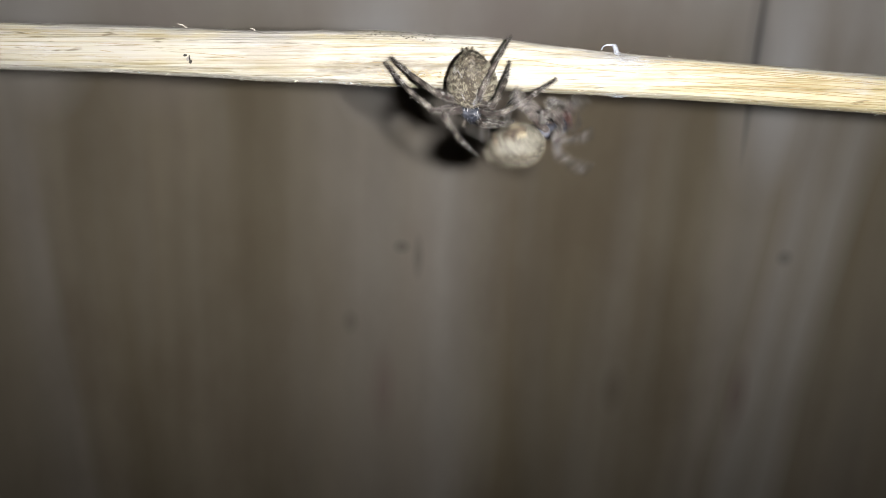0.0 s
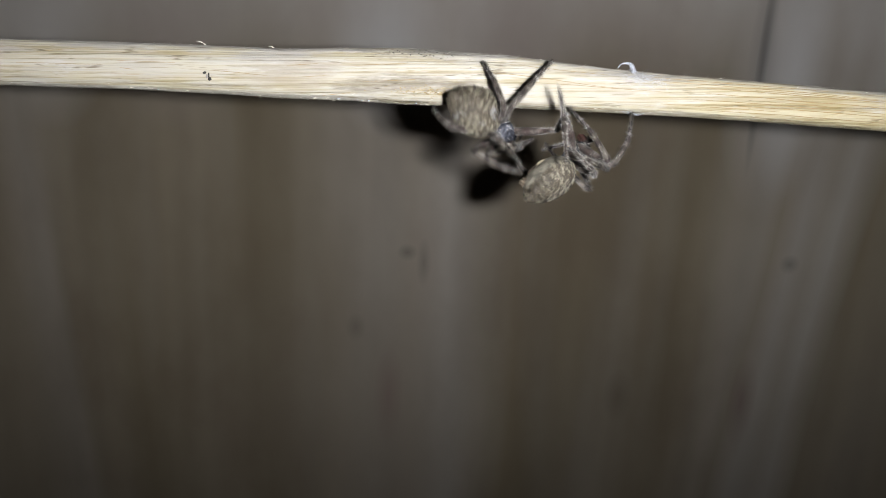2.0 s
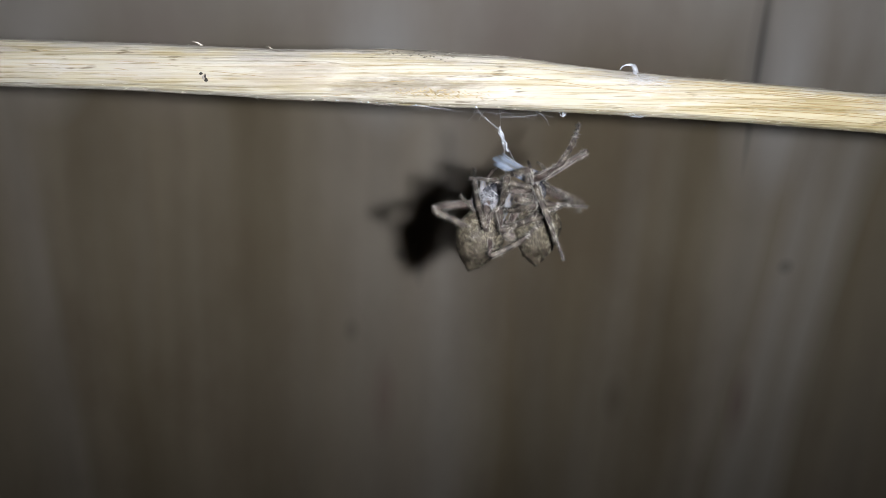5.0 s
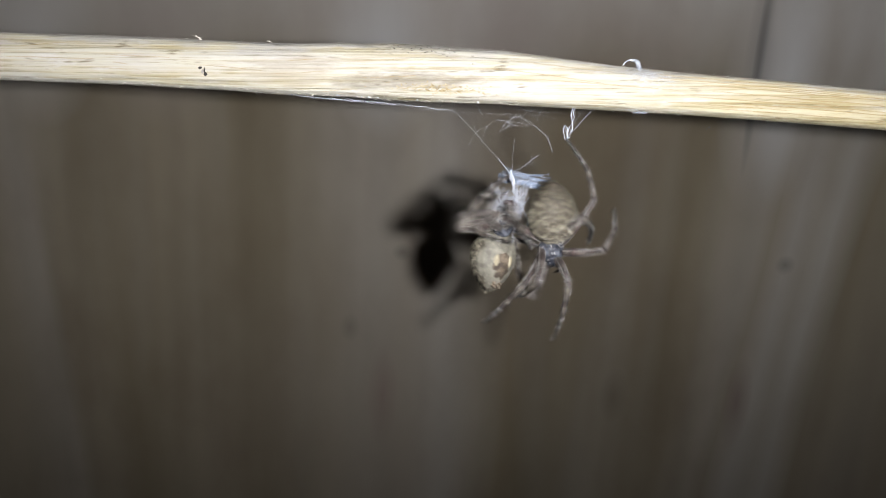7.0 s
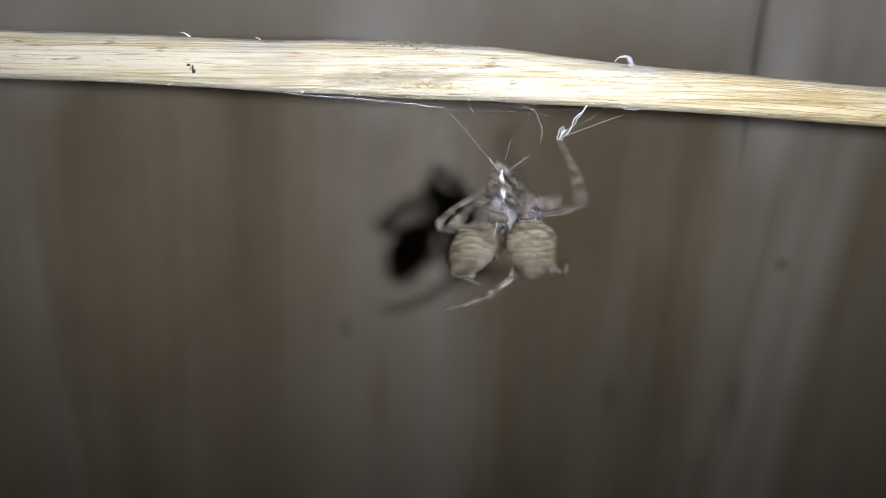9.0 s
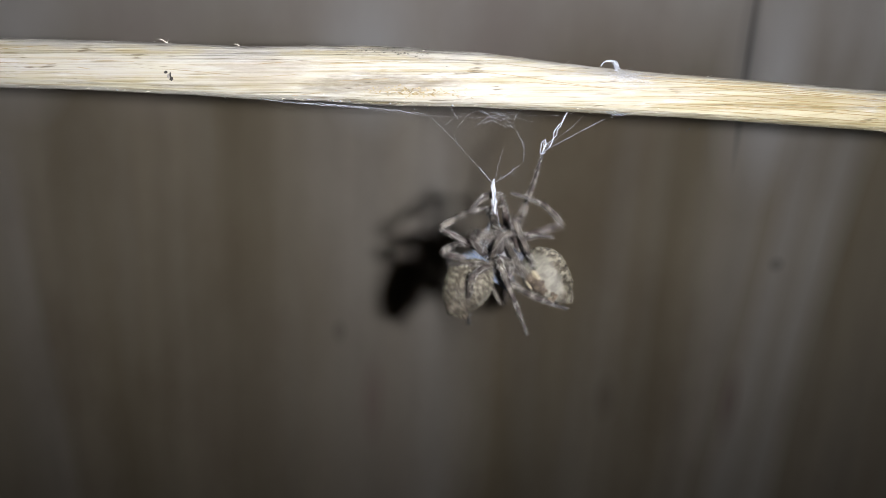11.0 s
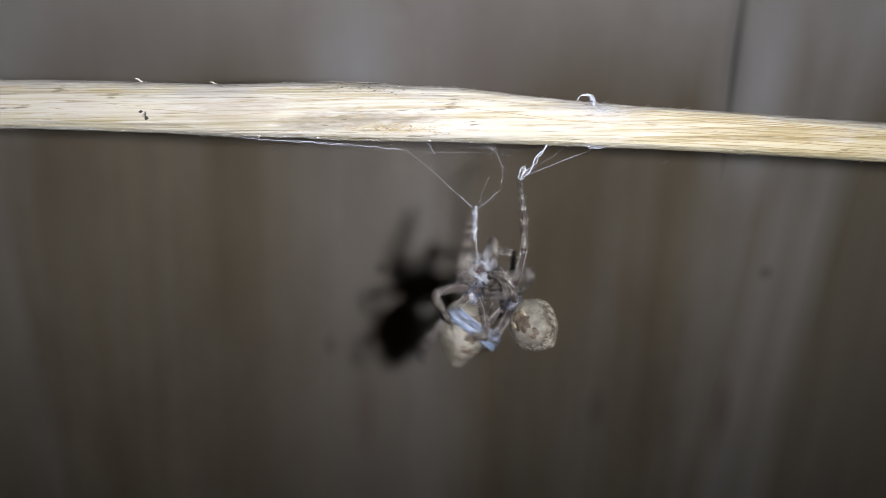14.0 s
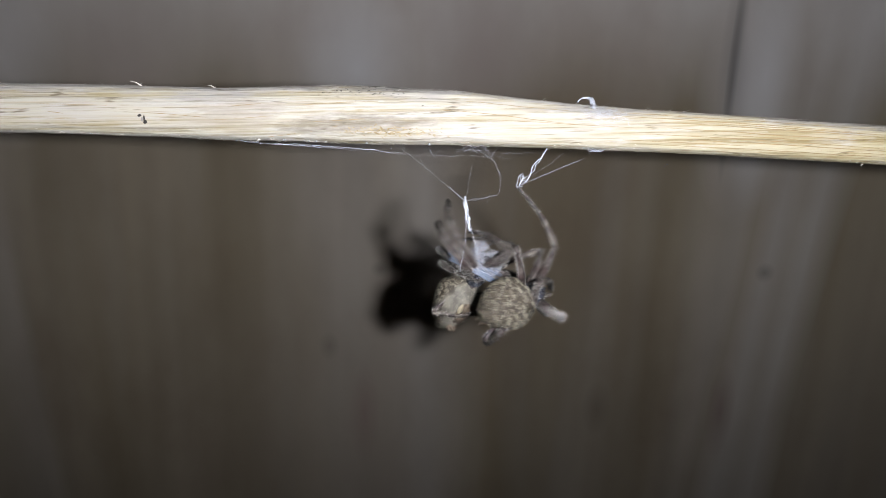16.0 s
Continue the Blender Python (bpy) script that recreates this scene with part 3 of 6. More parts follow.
def silk_hanger():
    """The crumpled strand under the cane from which one spider hangs; its own origin lies at the lower end."""
    thing = tagged(empty("silk_hanger", GRID), "crumpled white silk strand hanging below the cane", "silk")
    w, side = HANGER_WAY, Vector((0.866, 0, -0.5))
    def up(s, off=0.0, depth=0.0):
        return w * (s * HANGER_LENGTH) + side * off + Vector((0, depth, 0))
    thread(thing, [up(0.0), up(0.16, -0.35), up(0.36, 0.25), up(0.62, -0.15), up(0.8, 0.2), up(1.0)], 0.20, "strand", 0.06, 3)
    thread(thing, [up(0.04, 0.1, 0.2), up(0.3, 0.5, 0.2), up(0.6, 0.05, 0.2), up(1.0, 0.1)], 0.15, "strand", 0.08, 4)
    thread(thing, [up(0.0), up(0.08, -0.6), up(0.22, -0.9), up(0.30, -0.6), up(0.22, -0.2), up(0.12, -0.1)], 0.13, "loop", 0.06, 5)
    thread(thing, [up(0.20, -0.6), up(0.27, -0.3), up(0.22, 0.2), up(0.15, -0.3), up(0.20, -0.6)], 0.13, "loop", 0.09, 11)
    thread(thing, [up(0.0), up(0.08, 0.5), up(0.03, 0.15)], 0.16, "loop", 0.08, 12)
    thread(thing, [up(0.04), (8.4, 0, 5.0)], 0.085, "thread", 0.02, 6, THIN_SILK)
    thread(thing, [up(0.08), (9.6, 0.3, 5.6)], 0.06, "thread", 0.02, 7, THIN_SILK)
    thread(thing, [up(0.12), (4.6, 0, 4.3), (6.3, 0, 6.0)], 0.05, "thread", 0.04, 13, THIN_SILK)
    # a frayed line round the knot up to the cane, and short lines close under the cane
    thread(thing, [(-2.8, 0, -1.3), (-2.6, 0.1, 1.3), (-4.1, 0, 3.6), (-7.0, 0.1, 5.2), (-9.5, 0.3, 6.3)], 0.06, "thread", 0.03, 8, THIN_SILK)
    thread(thing, [(-2.7, 0.1, -0.2), (-2.9, 0, 1.6), (-3.7, 0, 2.9)], 0.05, "thread", 0.06, 9, THIN_SILK)
    rng = random.Random(12)
    for k in range(11):
        x0, way = rng.uniform(-11, -3.5), rng.choice((-1, 1, 1))
        x1 = x0 + way * rng.uniform(2.0, 4.5)
        thread(thing, [(x0, rng.uniform(-0.5, 0.5), rng.uniform(5.6, 6.6)), (0.5 * (x0 + x1), 0, rng.uniform(4.6, 5.6)), (x1, 0, rng.uniform(3.2, 4.8))], rng.uniform(0.025, 0.05), "thread", 0.05, k + 130, THIN_SILK)
    return thing


CORD_TOP = Vector((-1.6, 115.0, 24.6))
CORD_REACH = 14.8


def silk_cord():
    """The cord from the cane down to the wrapped spider; its origin lies at the lower end, its own z axis runs up."""
    thing = tagged(empty("silk_sling", GRID), "white silk cord slung below the cane to the wrapped spider", "silk")
    r = CORD_REACH
    thread(thing, [(0, 0, r), (0.15, 0, r * 0.6), (0, 0, 0)], 0.045, "thread", 0.02, 1, THIN_SILK)
    thread(thing, [(0.1, 0.1, r * 0.22), (0.05, 0, 0)], 0.12, "thread", 0.03, 2, DULL_SILK)
    thread(thing, [(0.0, 0.1, r * 0.55), (0.35, 0, r * 0.60), (0.7, 0, r * 0.66)], 0.05, "thread", 0.02, 21, THIN_SILK)
    return thing


def silk_tail():
    """Wrapping silk from the cord's knot to the bound legs."""
    thing = tagged(empty("silk_wrapping", GRID), "matted white wrapping silk hanging from the cord's knot", "silk")
    thread(thing, [(0.0, 0, 0.5), (0.0, 0, -1.2), (0.12, 0, -2.6), (0.1, 0, -4.4)], 0.30, "strand", 0.09, 3)
    thread(thing, [(-0.1, 0, 0.2), (-0.22, -0.1, -1.6), (-0.1, -0.1, -3.4)], 0.22, "strand", 0.09, 14)
    thread(thing, [(-0.1, 0, -0.4), (-0.4, -0.2, -3.0), (-1.0, -0.3, -6.5), (-2.2, -0.5, -10.0)], 0.11, "strand", 0.05, 4, DULL_SILK)
    thread(thing, [(0, 0, 0), (0.4, -0.2, -4.5), (0.6, -0.3, -8.5)], 0.13, "strand", 0.05, 5, DULL_SILK)
    rng = random.Random(31)
    for k in range(9):
        tangle = [(rng.gauss(0, 0.10 + 0.03 * n), rng.gauss(0, 0.2), 0.3 - 0.55 * n + rng.gauss(0, 0.2)) for n in range(rng.randint(5, 10))]
        thread(thing, tangle, 0.13, "tangle", 0.03, k + 80, SILK if k % 2 else DULL_SILK)
    thread(thing, [(0.3, 0, 0.6), (0.8, 0, 2.4), (1.8, 0, 5.0)], 0.04, "thread", 0.04, 8, THIN_SILK)
    return thing


def silk_guy():
    """The frayed line from the cord's knot across to the hanger; its origin lies at the cord's knot, its own x axis runs along it."""
    thing = tagged(empty("silk_guy_line", GRID), "thin frayed silk line between the two knots", "silk")
    thread(thing, [(0, 0, 0), (2.0, 0, -0.15), (4.2, 0.1, 0.05), (6.1, 0, 0)], 0.07, "thread", 0.03, 51, THIN_SILK)
    thread(thing, [(0, 0.1, 0), (1.6, 0, 0.10), (3.4, 0, -0.1)], 0.06, "thread", 0.04, 52, THIN_SILK)
    rng = random.Random(53)
    for k in range(7):
        x = rng.uniform(1.5, 6.0)
        thread(thing, [(x, 0, 0), (x + rng.uniform(-0.3, 0.5), 0, rng.gauss(0, 0.3)), (x + rng.uniform(0.2, 1.2), 0, rng.gauss(0, 0.4))], 0.03, "fray", 0.03, k + 55, THIN_SILK)
    return thing


def silk_swathe():
    """The band of silk drawn out between the two spiders."""
    thing = tagged(empty("silk_swathe", GRID), "bluish white band of fresh silk drawn between the spiders", "silk")
    rng = random.Random(5)
    for k in range(32):
        z, fan = rng.uniform(-1.15, 1.15), rng.uniform(0.6, 1.5)
        x0, x1 = rng.uniform(-4.4, -2.6), rng.uniform(2.4, 4.4)
        thread(thing, [(x0, rng.uniform(-0.3, 0.3), z), (0.5 * (x0 + x1), 0, z * 0.8 + rng.gauss(0, 0.1)), (x1, 0, z * fan)], rng.uniform(0.05, 0.17), "strand", 0.012, k + 20, BAND_SILK)
    return thing


def silk_shroud():
    """Loose wraps of silk round one spider's front body and bound legs."""
    thing = tagged(empty("silk_shroud", GRID), "loose white silk wraps round the bound spider", "silk")
    rng = random.Random(14)
    for k in range(9):
        a, b = rng.uniform(0, 6.28), rng.uniform(1.2, 3.4)
        y0, y1 = rng.uniform(2.4, 6.6), rng.uniform(2.4, 6.6)
        points = [(math.cos(a + b * s) * (2.2 + 0.4 * math.sin(5 * s + k)), y0 + (y1 - y0) * s, math.sin(a + b * s) * (2.0 + 0.3 * math.cos(4 * s + k))) for s in [n / 8 for n in range(9)]]
        thread(thing, points, rng.uniform(0.03, 0.07), "strand", 0.04, k + 40)
    # matted wraps round the front body
    for k in range(14):
        y0, y1 = rng.uniform(2.6, 6.4), rng.uniform(2.6, 6.4)
        a0 = rng.uniform(0, 6.28)
        a1 = a0 + rng.uniform(0.8, 2.4)
        bm = bmesh.new()
        for n in range(5):
            points = []
            for m in range(9):
                s = m / 8
                y, a = y0 + (y1 - y0) * s + 0.10 * n, a0 + (a1 - a0) * s + 0.05 * n
                lift = 0.5 * math.sin(math.pi * s) * (k % 3) / 2 + 0.06 * n
                points.append((math.cos(a) * (2.1 + lift), y, math.sin(a) * (1.9 + lift)))
            tube(bm, points, rng.uniform(0.012, 0.026), 4)
        tagged(part("wrap", bm, DULL_SILK, thing), kind="stuff")
    return thing


def silk_veil():
    """Fresh silk drawn out of the abdomen over the front body and the bound legs."""
    thing = tagged(empty("silk_veil", GRID), "bluish white veil of fresh silk over bound legs", "silk")
    rng = random.Random(77)
    for k in range(46):
        y0, a0 = rng.uniform(1.6, 4.0), rng.uniform(0, 6.28)
        y1, a1 = y0 + rng.uniform(1.5, 5.2), a0 + rng.uniform(-0.9, 0.9)
        r0, r1 = rng.uniform(1.0, 1.25), rng.uniform(0.8, 1.75)
        bm = bmesh.new()
        for n in range(4):
            points = []
            for m in range(9):
                s = m / 8
                y, a = y0 + (y1 - y0) * s + 0.12 * n, a0 + (a1 - a0) * s + 0.09 * n * (1.2 - s)
                r = r0 + (r1 - r0) * s + 0.03 * n + 0.03 * math.sin(6 * s + k)
                points.append((math.cos(a) * 2.1 * r, y, 0.2 + math.sin(a) * 1.8 * r))
            tube(bm, points, rng.uniform(0.014, 0.036), 4)
        tagged(part("wrap", bm, VEIL_SILK, thing), kind="stuff")
    return thing


silk_loop()
WEB = silk_sheet()
HANGER, CORD, TAIL, GUY, SWATHE, SHROUD, VEIL = silk_hanger(), silk_cord(), silk_tail(), silk_guy(), silk_swathe(), silk_shroud(), silk_veil()


# ---- spiders ----
SIDES = (-1, 1)
HIPS, OUTWARD = [], []
for s in SIDES:
    for a, b in ((28, 20), (65, 60), (105, 110), (145, 155)):
        HIPS.append(Vector((s * 1.5 * math.sin(radians(a)), 2.3 + 1.6 * math.cos(radians(a)), -0.3)))
        OUTWARD.append(Vector((s * math.sin(radians(b)), math.cos(radians(b)), 0)))


ABDOMEN_SIZE = (3.55, 4.7, 2.95)
ABDOMEN_AT = Vector((0, -4.2, 1.2))


def abdomen_shape(p, q):
    wide = 1.0 + 0.20 * p.y - 0.16 * p.y * p.y
    q = Vector((q.x * wide, q.y, q.z * (1.0 + 0.10 * p.y)))
    for s in SIDES:
        hump = math.exp(-((p.x - 0.62 * s) ** 2 + (p.y - 0.42) ** 2 + (p.z - 0.62) ** 2) / 0.06)
        q += p * 0.45 * hump
    tail = math.exp(-(p.x ** 2 + (p.y + 0.93) ** 2 + (p.z - 0.25) ** 2) / 0.05)
    q += Vector((0, -0.5, 0.1)) * tail
    return q + p * 0.12 * noise.noise(p * 3.1) + p * 0.08 * noise.noise(p * 9.0)


def leg_upper(rng):
    bm = bmesh.new()
    n = 14
    points, radii = [], []
    for k in range(n + 1):
        s = k / n
        points.append((s * FEMUR_LENGTH, 0, 0.35 * math.sin(math.pi * s)))
        radii.append(0.33 + 0.34 * math.sin(math.pi * min(1, 0.15 + s * 0.95)) ** 1.2 * (1 - 0.25 * s) - (0.12 if abs(s - 0.78) < 0.04 else 0))
    tube(bm, points, radii, 10)
    return bm


def shin_arch(s):
    """Height of the bent shin over its chord: shin rising, then the foot falling."""
    return 1.05 * (s / 0.42 if s < 0.42 else (1 - s) / 0.58) ** 0.8 if 0 < s < 1 else 0.0


def leg_lower():
    bm = bmesh.new()
    n = 18
    points, radii = [], []
    for k in range(n + 1):
        s = k / n
        points.append((s * SHIN_LENGTH, 0, shin_arch(s)))
        r = 0.44 + 0.05 * math.sin(math.pi * s / 0.45) - 0.10 * s / 0.45 if s < 0.45 else (0.28 - 0.08 * (s - 0.45) / 0.35 if s < 0.8 else 0.19 - 0.14 * (s - 0.8) / 0.2)
        radii.append(r + (0.05 if 0.38 < s < 0.46 or 0.76 < s < 0.82 else 0))
    tube(bm, points, radii, 9)
    return bm


def leg_bristles(length, arch, r0, r1, count, rng, long=1.05):
    bm = bmesh.new()
    for k in range(count):
        s = rng.random()
        a = rng.uniform(0, 2 * math.pi)
        r = r0 + (r1 - r0) * s
        out = Vector((0, math.cos(a), math.sin(a)))
        root = Vector((s * length, 0, shin_arch(s) if arch > 0.4 else arch * math.sin(math.pi * s))) + out * r * 0.9
        big = rng.random() < 0.16
        spike(bm, root, out + Vector((rng.uniform(0.0, 0.9) if big else rng.uniform(0.4, 1.8), 0, 0)), rng.uniform(0.45, 0.8) * long if big else rng.uniform(0.18, 0.44) * long, 0.030 if big else 0.024)
    return bm


def spider(label, seed, size):
    """A hairy orb-weaver: its own y axis points ahead, z up through the back; the origin lies at the waist."""
    rng = random.Random(seed)
    thing = tagged(empty("spider", GRID), label, "spider", "wrestling spiders")
    bm = bmesh.new()
    blob(bm, (0, 0, 0), ABDOMEN_SIZE, 64, 48, abdomen_shape)
    abdomen = part("abdomen", bm, ABDOMEN, thing, "grey-brown hairy mottled abdomen")
    abdomen.location = ABDOMEN_AT / 1000
    bm = bmesh.new()
    ticks = bmesh.new()

    def skin_at(p):
        return abdomen_shape(p, Vector((p.x * ABDOMEN_SIZE[0], p.y * ABDOMEN_SIZE[1], p.z * ABDOMEN_SIZE[2])))

    # tufts in staggered rows, each a fan of hairs that lies backwards; dark skin shows between them
    count = 300
    for k in range(count):
        y = 1 - 2 * (k + 0.5) / count
        turn = k * 2.39996
        p = Vector((math.sqrt(1 - y * y) * math.cos(turn), y, math.sqrt(1 - y * y) * math.sin(turn)))
        p = (p + 0.07 * Vector([rng.gauss(0, 1) for _ in range(3)])).normalized()
        if p.z < -0.22 + 0.2 * noise.noise(p * 4):
            continue
        lie = Vector((0, -1.0, -0.15)) + 0.55 * Vector((noise.noise(p * 4), noise.noise(p * 4 + Vector((7, 0, 0))), noise.noise(p * 4 + Vector((0, 9, 0)))))
        lie = (lie - p * lie.dot(p)).normalized()
        side = p.cross(lie)
        wide = rng.uniform(0.075, 0.15)
        for n in range(15):
            u = rng.uniform(-1, 1)
            r = (p + side * wide * 0.95 * u - lie * (0.10 - 0.05 * u * u + rng.uniform(-0.015, 0.03))).normalized()
            spike(ticks, skin_at(r) * 0.985, r * 0.75 + lie * 0.55 + side * rng.gauss(0, 0.2), rng.uniform(0.28, 0.45), 0.055)
        for n in range(28):
            u = rng.uniform(-1, 1)
            r = (p + side * wide * u + lie * (0.05 * u * u + rng.uniform(-0.02, 0.05))).normalized()
            spike(bm, skin_at(r) * 0.985, r * rng.uniform(0.12, 0.42) + lie * 0.9 + side * (0.22 * u + rng.gauss(0, 0.1)), rng.uniform(0.40, 0.75) * (1 - 0.25 * abs(u)), 0.045)
    for k in range(3000):
        p = Vector([rng.gauss(0, 1) for _ in range(3)]).normalized()
        if p.z < -0.25 + 0.22 * noise.noise(p * 4) and rng.random() < 0.85:
            continue
        lie = Vector((rng.gauss(0, 0.3), -1.0, -0.15 + rng.gauss(0, 0.3)))
        lie -= p * lie.dot(p)
        spike(bm, skin_at(p) * 0.985, p * 0.2 + lie * 0.9, rng.uniform(0.25, 0.5), 0.045)
    # a sparse fringe that stands off the skin
    for k in range(420):
        p = Vector([rng.gauss(0, 1) for _ in range(3)]).normalized()
        spike(bm, skin_at(p) * 0.985, p + Vector((0, -0.7, 0)), rng.uniform(0.3, 0.6), 0.03)
    tagged(part("dark_hair", ticks, DARK_TUFT, abdomen, "short dark brown hairs in wavy rows"), kind="stuff")
    tagged(part("abdomen_hair", bm, TUFT, abdomen, "short wavy beige and brown hairs"), kind="stuff")
    bm = bmesh.new()
    blob(bm, (0, 0.0, -2.3), (1.55, 2.5, 0.80), 32, 20, lambda p, q: q * (1 + 0.18 * noise.noise(p * 2.7)))
    belly = part("belly_patch", bm, BELLY, abdomen, "dark brown belly patch")
    for s in SIDES:
        for y, r in ((0.4, 0.75),):
            bm = bmesh.new()
            blob(bm, (s * 1.15, y, -2.68), (r * 0.55, r * 1.25, 0.35), 14, 10, lambda p, q: q * (1 + 0.35 * noise.noise(p * 2.3)))
            part("belly_spot", bm, SPOT, belly, "pale yellow belly spot")
    for x, y in ((-0.45, -3.2), (0.45, -3.2), (-0.35, -3.75), (0.35, -3.75)):
        bm = bmesh.new()
        tube(bm, ((x, y + 0.5, -1.2), (x * 1.1, y + 0.2, -1.9), (x * 1.2, y - 0.1, -2.5)), (0.42, 0.36, 0.16), 8)
        part("spinneret", bm, BELLY, abdomen)

    def shield(p, q):
        narrow = 1.0 - 0.30 * max(0, p.y) ** 1.5
        return Vector((q.x * narrow, q.y, q.z * (1.0 + 0.25 * max(0, p.y)))) + p * 0.08 * noise.noise(p * 6)
    bm = bmesh.new()
    blob(bm, (0, 2.3, 0.1), (1.95, 2.8, 1.35), 32, 22, shield)
    front = part("cephalothorax", bm, CARAPACE, thing, "dark glossy front body with pale hairs")
    bm = bmesh.new()
    for k in range(260):
        p = Vector([rng.gauss(0, 1) for _ in range(3)]).normalized()
        if p.z < -0.1:
            continue
        spike(bm, Vector((p.x * 1.85, 2.3 + p.y * 2.7, 0.1 + p.z * 1.35)), p + Vector((0, 0.8, 0)), rng.uniform(0.4, 0.9), 0.04)
    tagged(part("front_hair", bm, BRISTLE, front, "pale grey hairs"), kind="stuff")
    for x, y, z, r in ((-0.27, 4.75, 0.95, 0.17), (0.27, 4.75, 0.95, 0.17), (-0.25, 4.95, 0.55, 0.15), (0.25, 4.95, 0.55, 0.15), (-0.9, 4.45, 0.65, 0.13), (0.9, 4.45, 0.65, 0.13)):
        bm = bmesh.new()
        blob(bm, (x, y, z), (r, r, r), 10, 8)
        part("eye", bm, EYEBALL, front)
    for s in SIDES:
        bm = bmesh.new()
        tube(bm, ((s * 0.5, 4.4, -0.1), (s * 0.55, 5.0, -0.7), (s * 0.45, 5.1, -1.5), (s * 0.3, 4.8, -1.95)), (0.42, 0.52, 0.42, 0.15), 10)
        part("chelicera", bm, FANG, thing, "reddish brown jaw")
        bm = bmesh.new()
        tube(bm, ((s * 0.95, 4.1, -0.4), (s * 1.4, 5.4, 0.3), (s * 1.25, 6.3, -0.3), (s * 0.9, 6.8, -1.2)), (0.28, 0.32, 0.28, 0.14), 8)
        part("palp", bm, SHIN, thing)
    bm = bmesh.new()
    blob(bm, (0, 2.3, -0.9), (1.05, 1.5, 0.35), 16, 8)
    part("sternum", bm, BELLY, thing)
    bm = bmesh.new()
    tube(bm, ((0, -1.4, 0.2), (0, 0, 0.1), (0, 0.6, 0.1)), (0.9, 0.55, 0.8), 10)
    part("waist", bm, BELLY, thing)
    upper, lower = mesh_of("leg", leg_upper(rng), FEMUR), mesh_of("lower_leg", leg_lower(), SHIN)
    fur_a = mesh_of("leg_hair", leg_bristles(FEMUR_LENGTH, 0.35, 0.50, 0.44, 560, rng), FEMUR_HAIR)
    fur_b = mesh_of("shin_hair", leg_bristles(SHIN_LENGTH, 0.5, 0.42, 0.12, 1250, rng), SHIN_HAIR)
    legs = []
    for hip in HIPS:
        leg = new("leg", upper)
        leg.parent = thing
        leg.location = hip / 1000
        shin = new("lower_leg", lower)
        shin.parent = leg
        shin.location = (FEMUR_LENGTH / 1000, 0, 0)
        legs.append((leg, shin))
    # bristles and pale stripes are joined to the leg's own meshes
    bm = bmesh.new()
    for a in (0.5, 2.6, 4.4):
        line = [(0.6 + k * 0.6, 0.60 * math.cos(a) * (1 - 0.02 * k), 0.12 + 0.3 * math.sin(math.pi * k / 12) + 0.60 * math.sin(a) * (1 - 0.02 * k)) for k in range(12)]
        tube(bm, line, 0.065, 5)
    stripes = mesh_of("stripes", bm, STRIPE)
    for data, extra in ((lower, [(fur_b, SHIN_HAIR)]), (upper, [(fur_a, FEMUR_HAIR), (stripes, STRIPE)])):
        bm = bmesh.new()
        bm.from_mesh(data)
        counts = [len(bm.faces)]
        for more, mat in extra:
            bm.from_mesh(more)
            counts.append(len(bm.faces))
        bm.to_mesh(data)
        bm.free()
        for k, (more, mat) in enumerate(extra):
            data.materials.append(mat)
            for f in data.polygons:
                if counts[k] <= f.index < counts[k + 1]:
                    f.material_index = k + 1
    thing.scale = (size, size, size)
    return thing, legs


SPIDER_A, LEGS_A = spider("grey-brown hairy orb-weaver spider bound with white silk", 11, 1.0)
SPIDER_B, LEGS_B = spider("beige-brown hairy orb-weaver spider hanging by one banded leg", 23, 1.0)


def torch():
    """The phone's lamp, a little right of the lens."""
    thing = tagged(empty("torch", PATH[0][1]), "small white phone torch lamp, lit", "lamp")
    bm = bmesh.new()
    box(bm, (-3, -3, 0.5), (3, 3, 3), 0.4)
    part("housing", bm, CASE, thing, "black plastic housing")
    # unseen lip, added to cut the lamp's light on the lower boards
    bm = bmesh.new()
    box(bm, (-6, -4, -4.5), (6, -1.05, 0.5), 0.2)
    part("shade_lip", bm, CASE, thing, "added black lip that dims the lamp downwards")
    bm = bmesh.new()
    blob(bm, (0, 0, 0), (2.4, 2.4, 2.4), 24, 16, lambda p, q: Vector((q.x, q.y, min(q.z, 0.5))))
    part("led", bm, led_material(), thing, "glowing white lamp dome")
    return thing


TORCH_THING = torch()


# ---- what moves ----
A, B = [], []


def stance(book, t, middle, ahead, back, *feet, spin=(0, 0, 1, 0)):
    """One posture: the middle of the abdomen, the ways ahead and up through the back, and the feet (left 1 to 4, right 1 to 4);
    spin: the axis and the degrees by which the body whirls just before and after."""
    y = Vector(ahead).normalized()
    z = Vector(back)
    z = (z - y * z.dot(y)).normalized()
    x = y.cross(z)
    turn = Matrix((x, y, z)).transposed()
    origin = Vector(middle) - y * ABDOMEN_AT.y - z * ABDOMEN_AT.z
    places, poles = [], []
    for k in range(8):
        pole = OUTWARD[k] * 0.55 + Vector((0, 0, 1.0))
        if feet[k] is not None and len(feet[k]) == 6:
            pole = (turn.transposed() @ (Vector(feet[k][3:]) - origin) - HIPS[k]).normalized()
        poles.append(pole.normalized())
        if feet[k] is None:
            places.append(origin + turn @ (HIPS[k] + OUTWARD[k] * 7.0 + Vector((0, 0, -4.5))))
        else:
            places.append(Vector(feet[k][:3]))
    book.append((t, origin, turn.to_quaternion(), places, poles, spin))


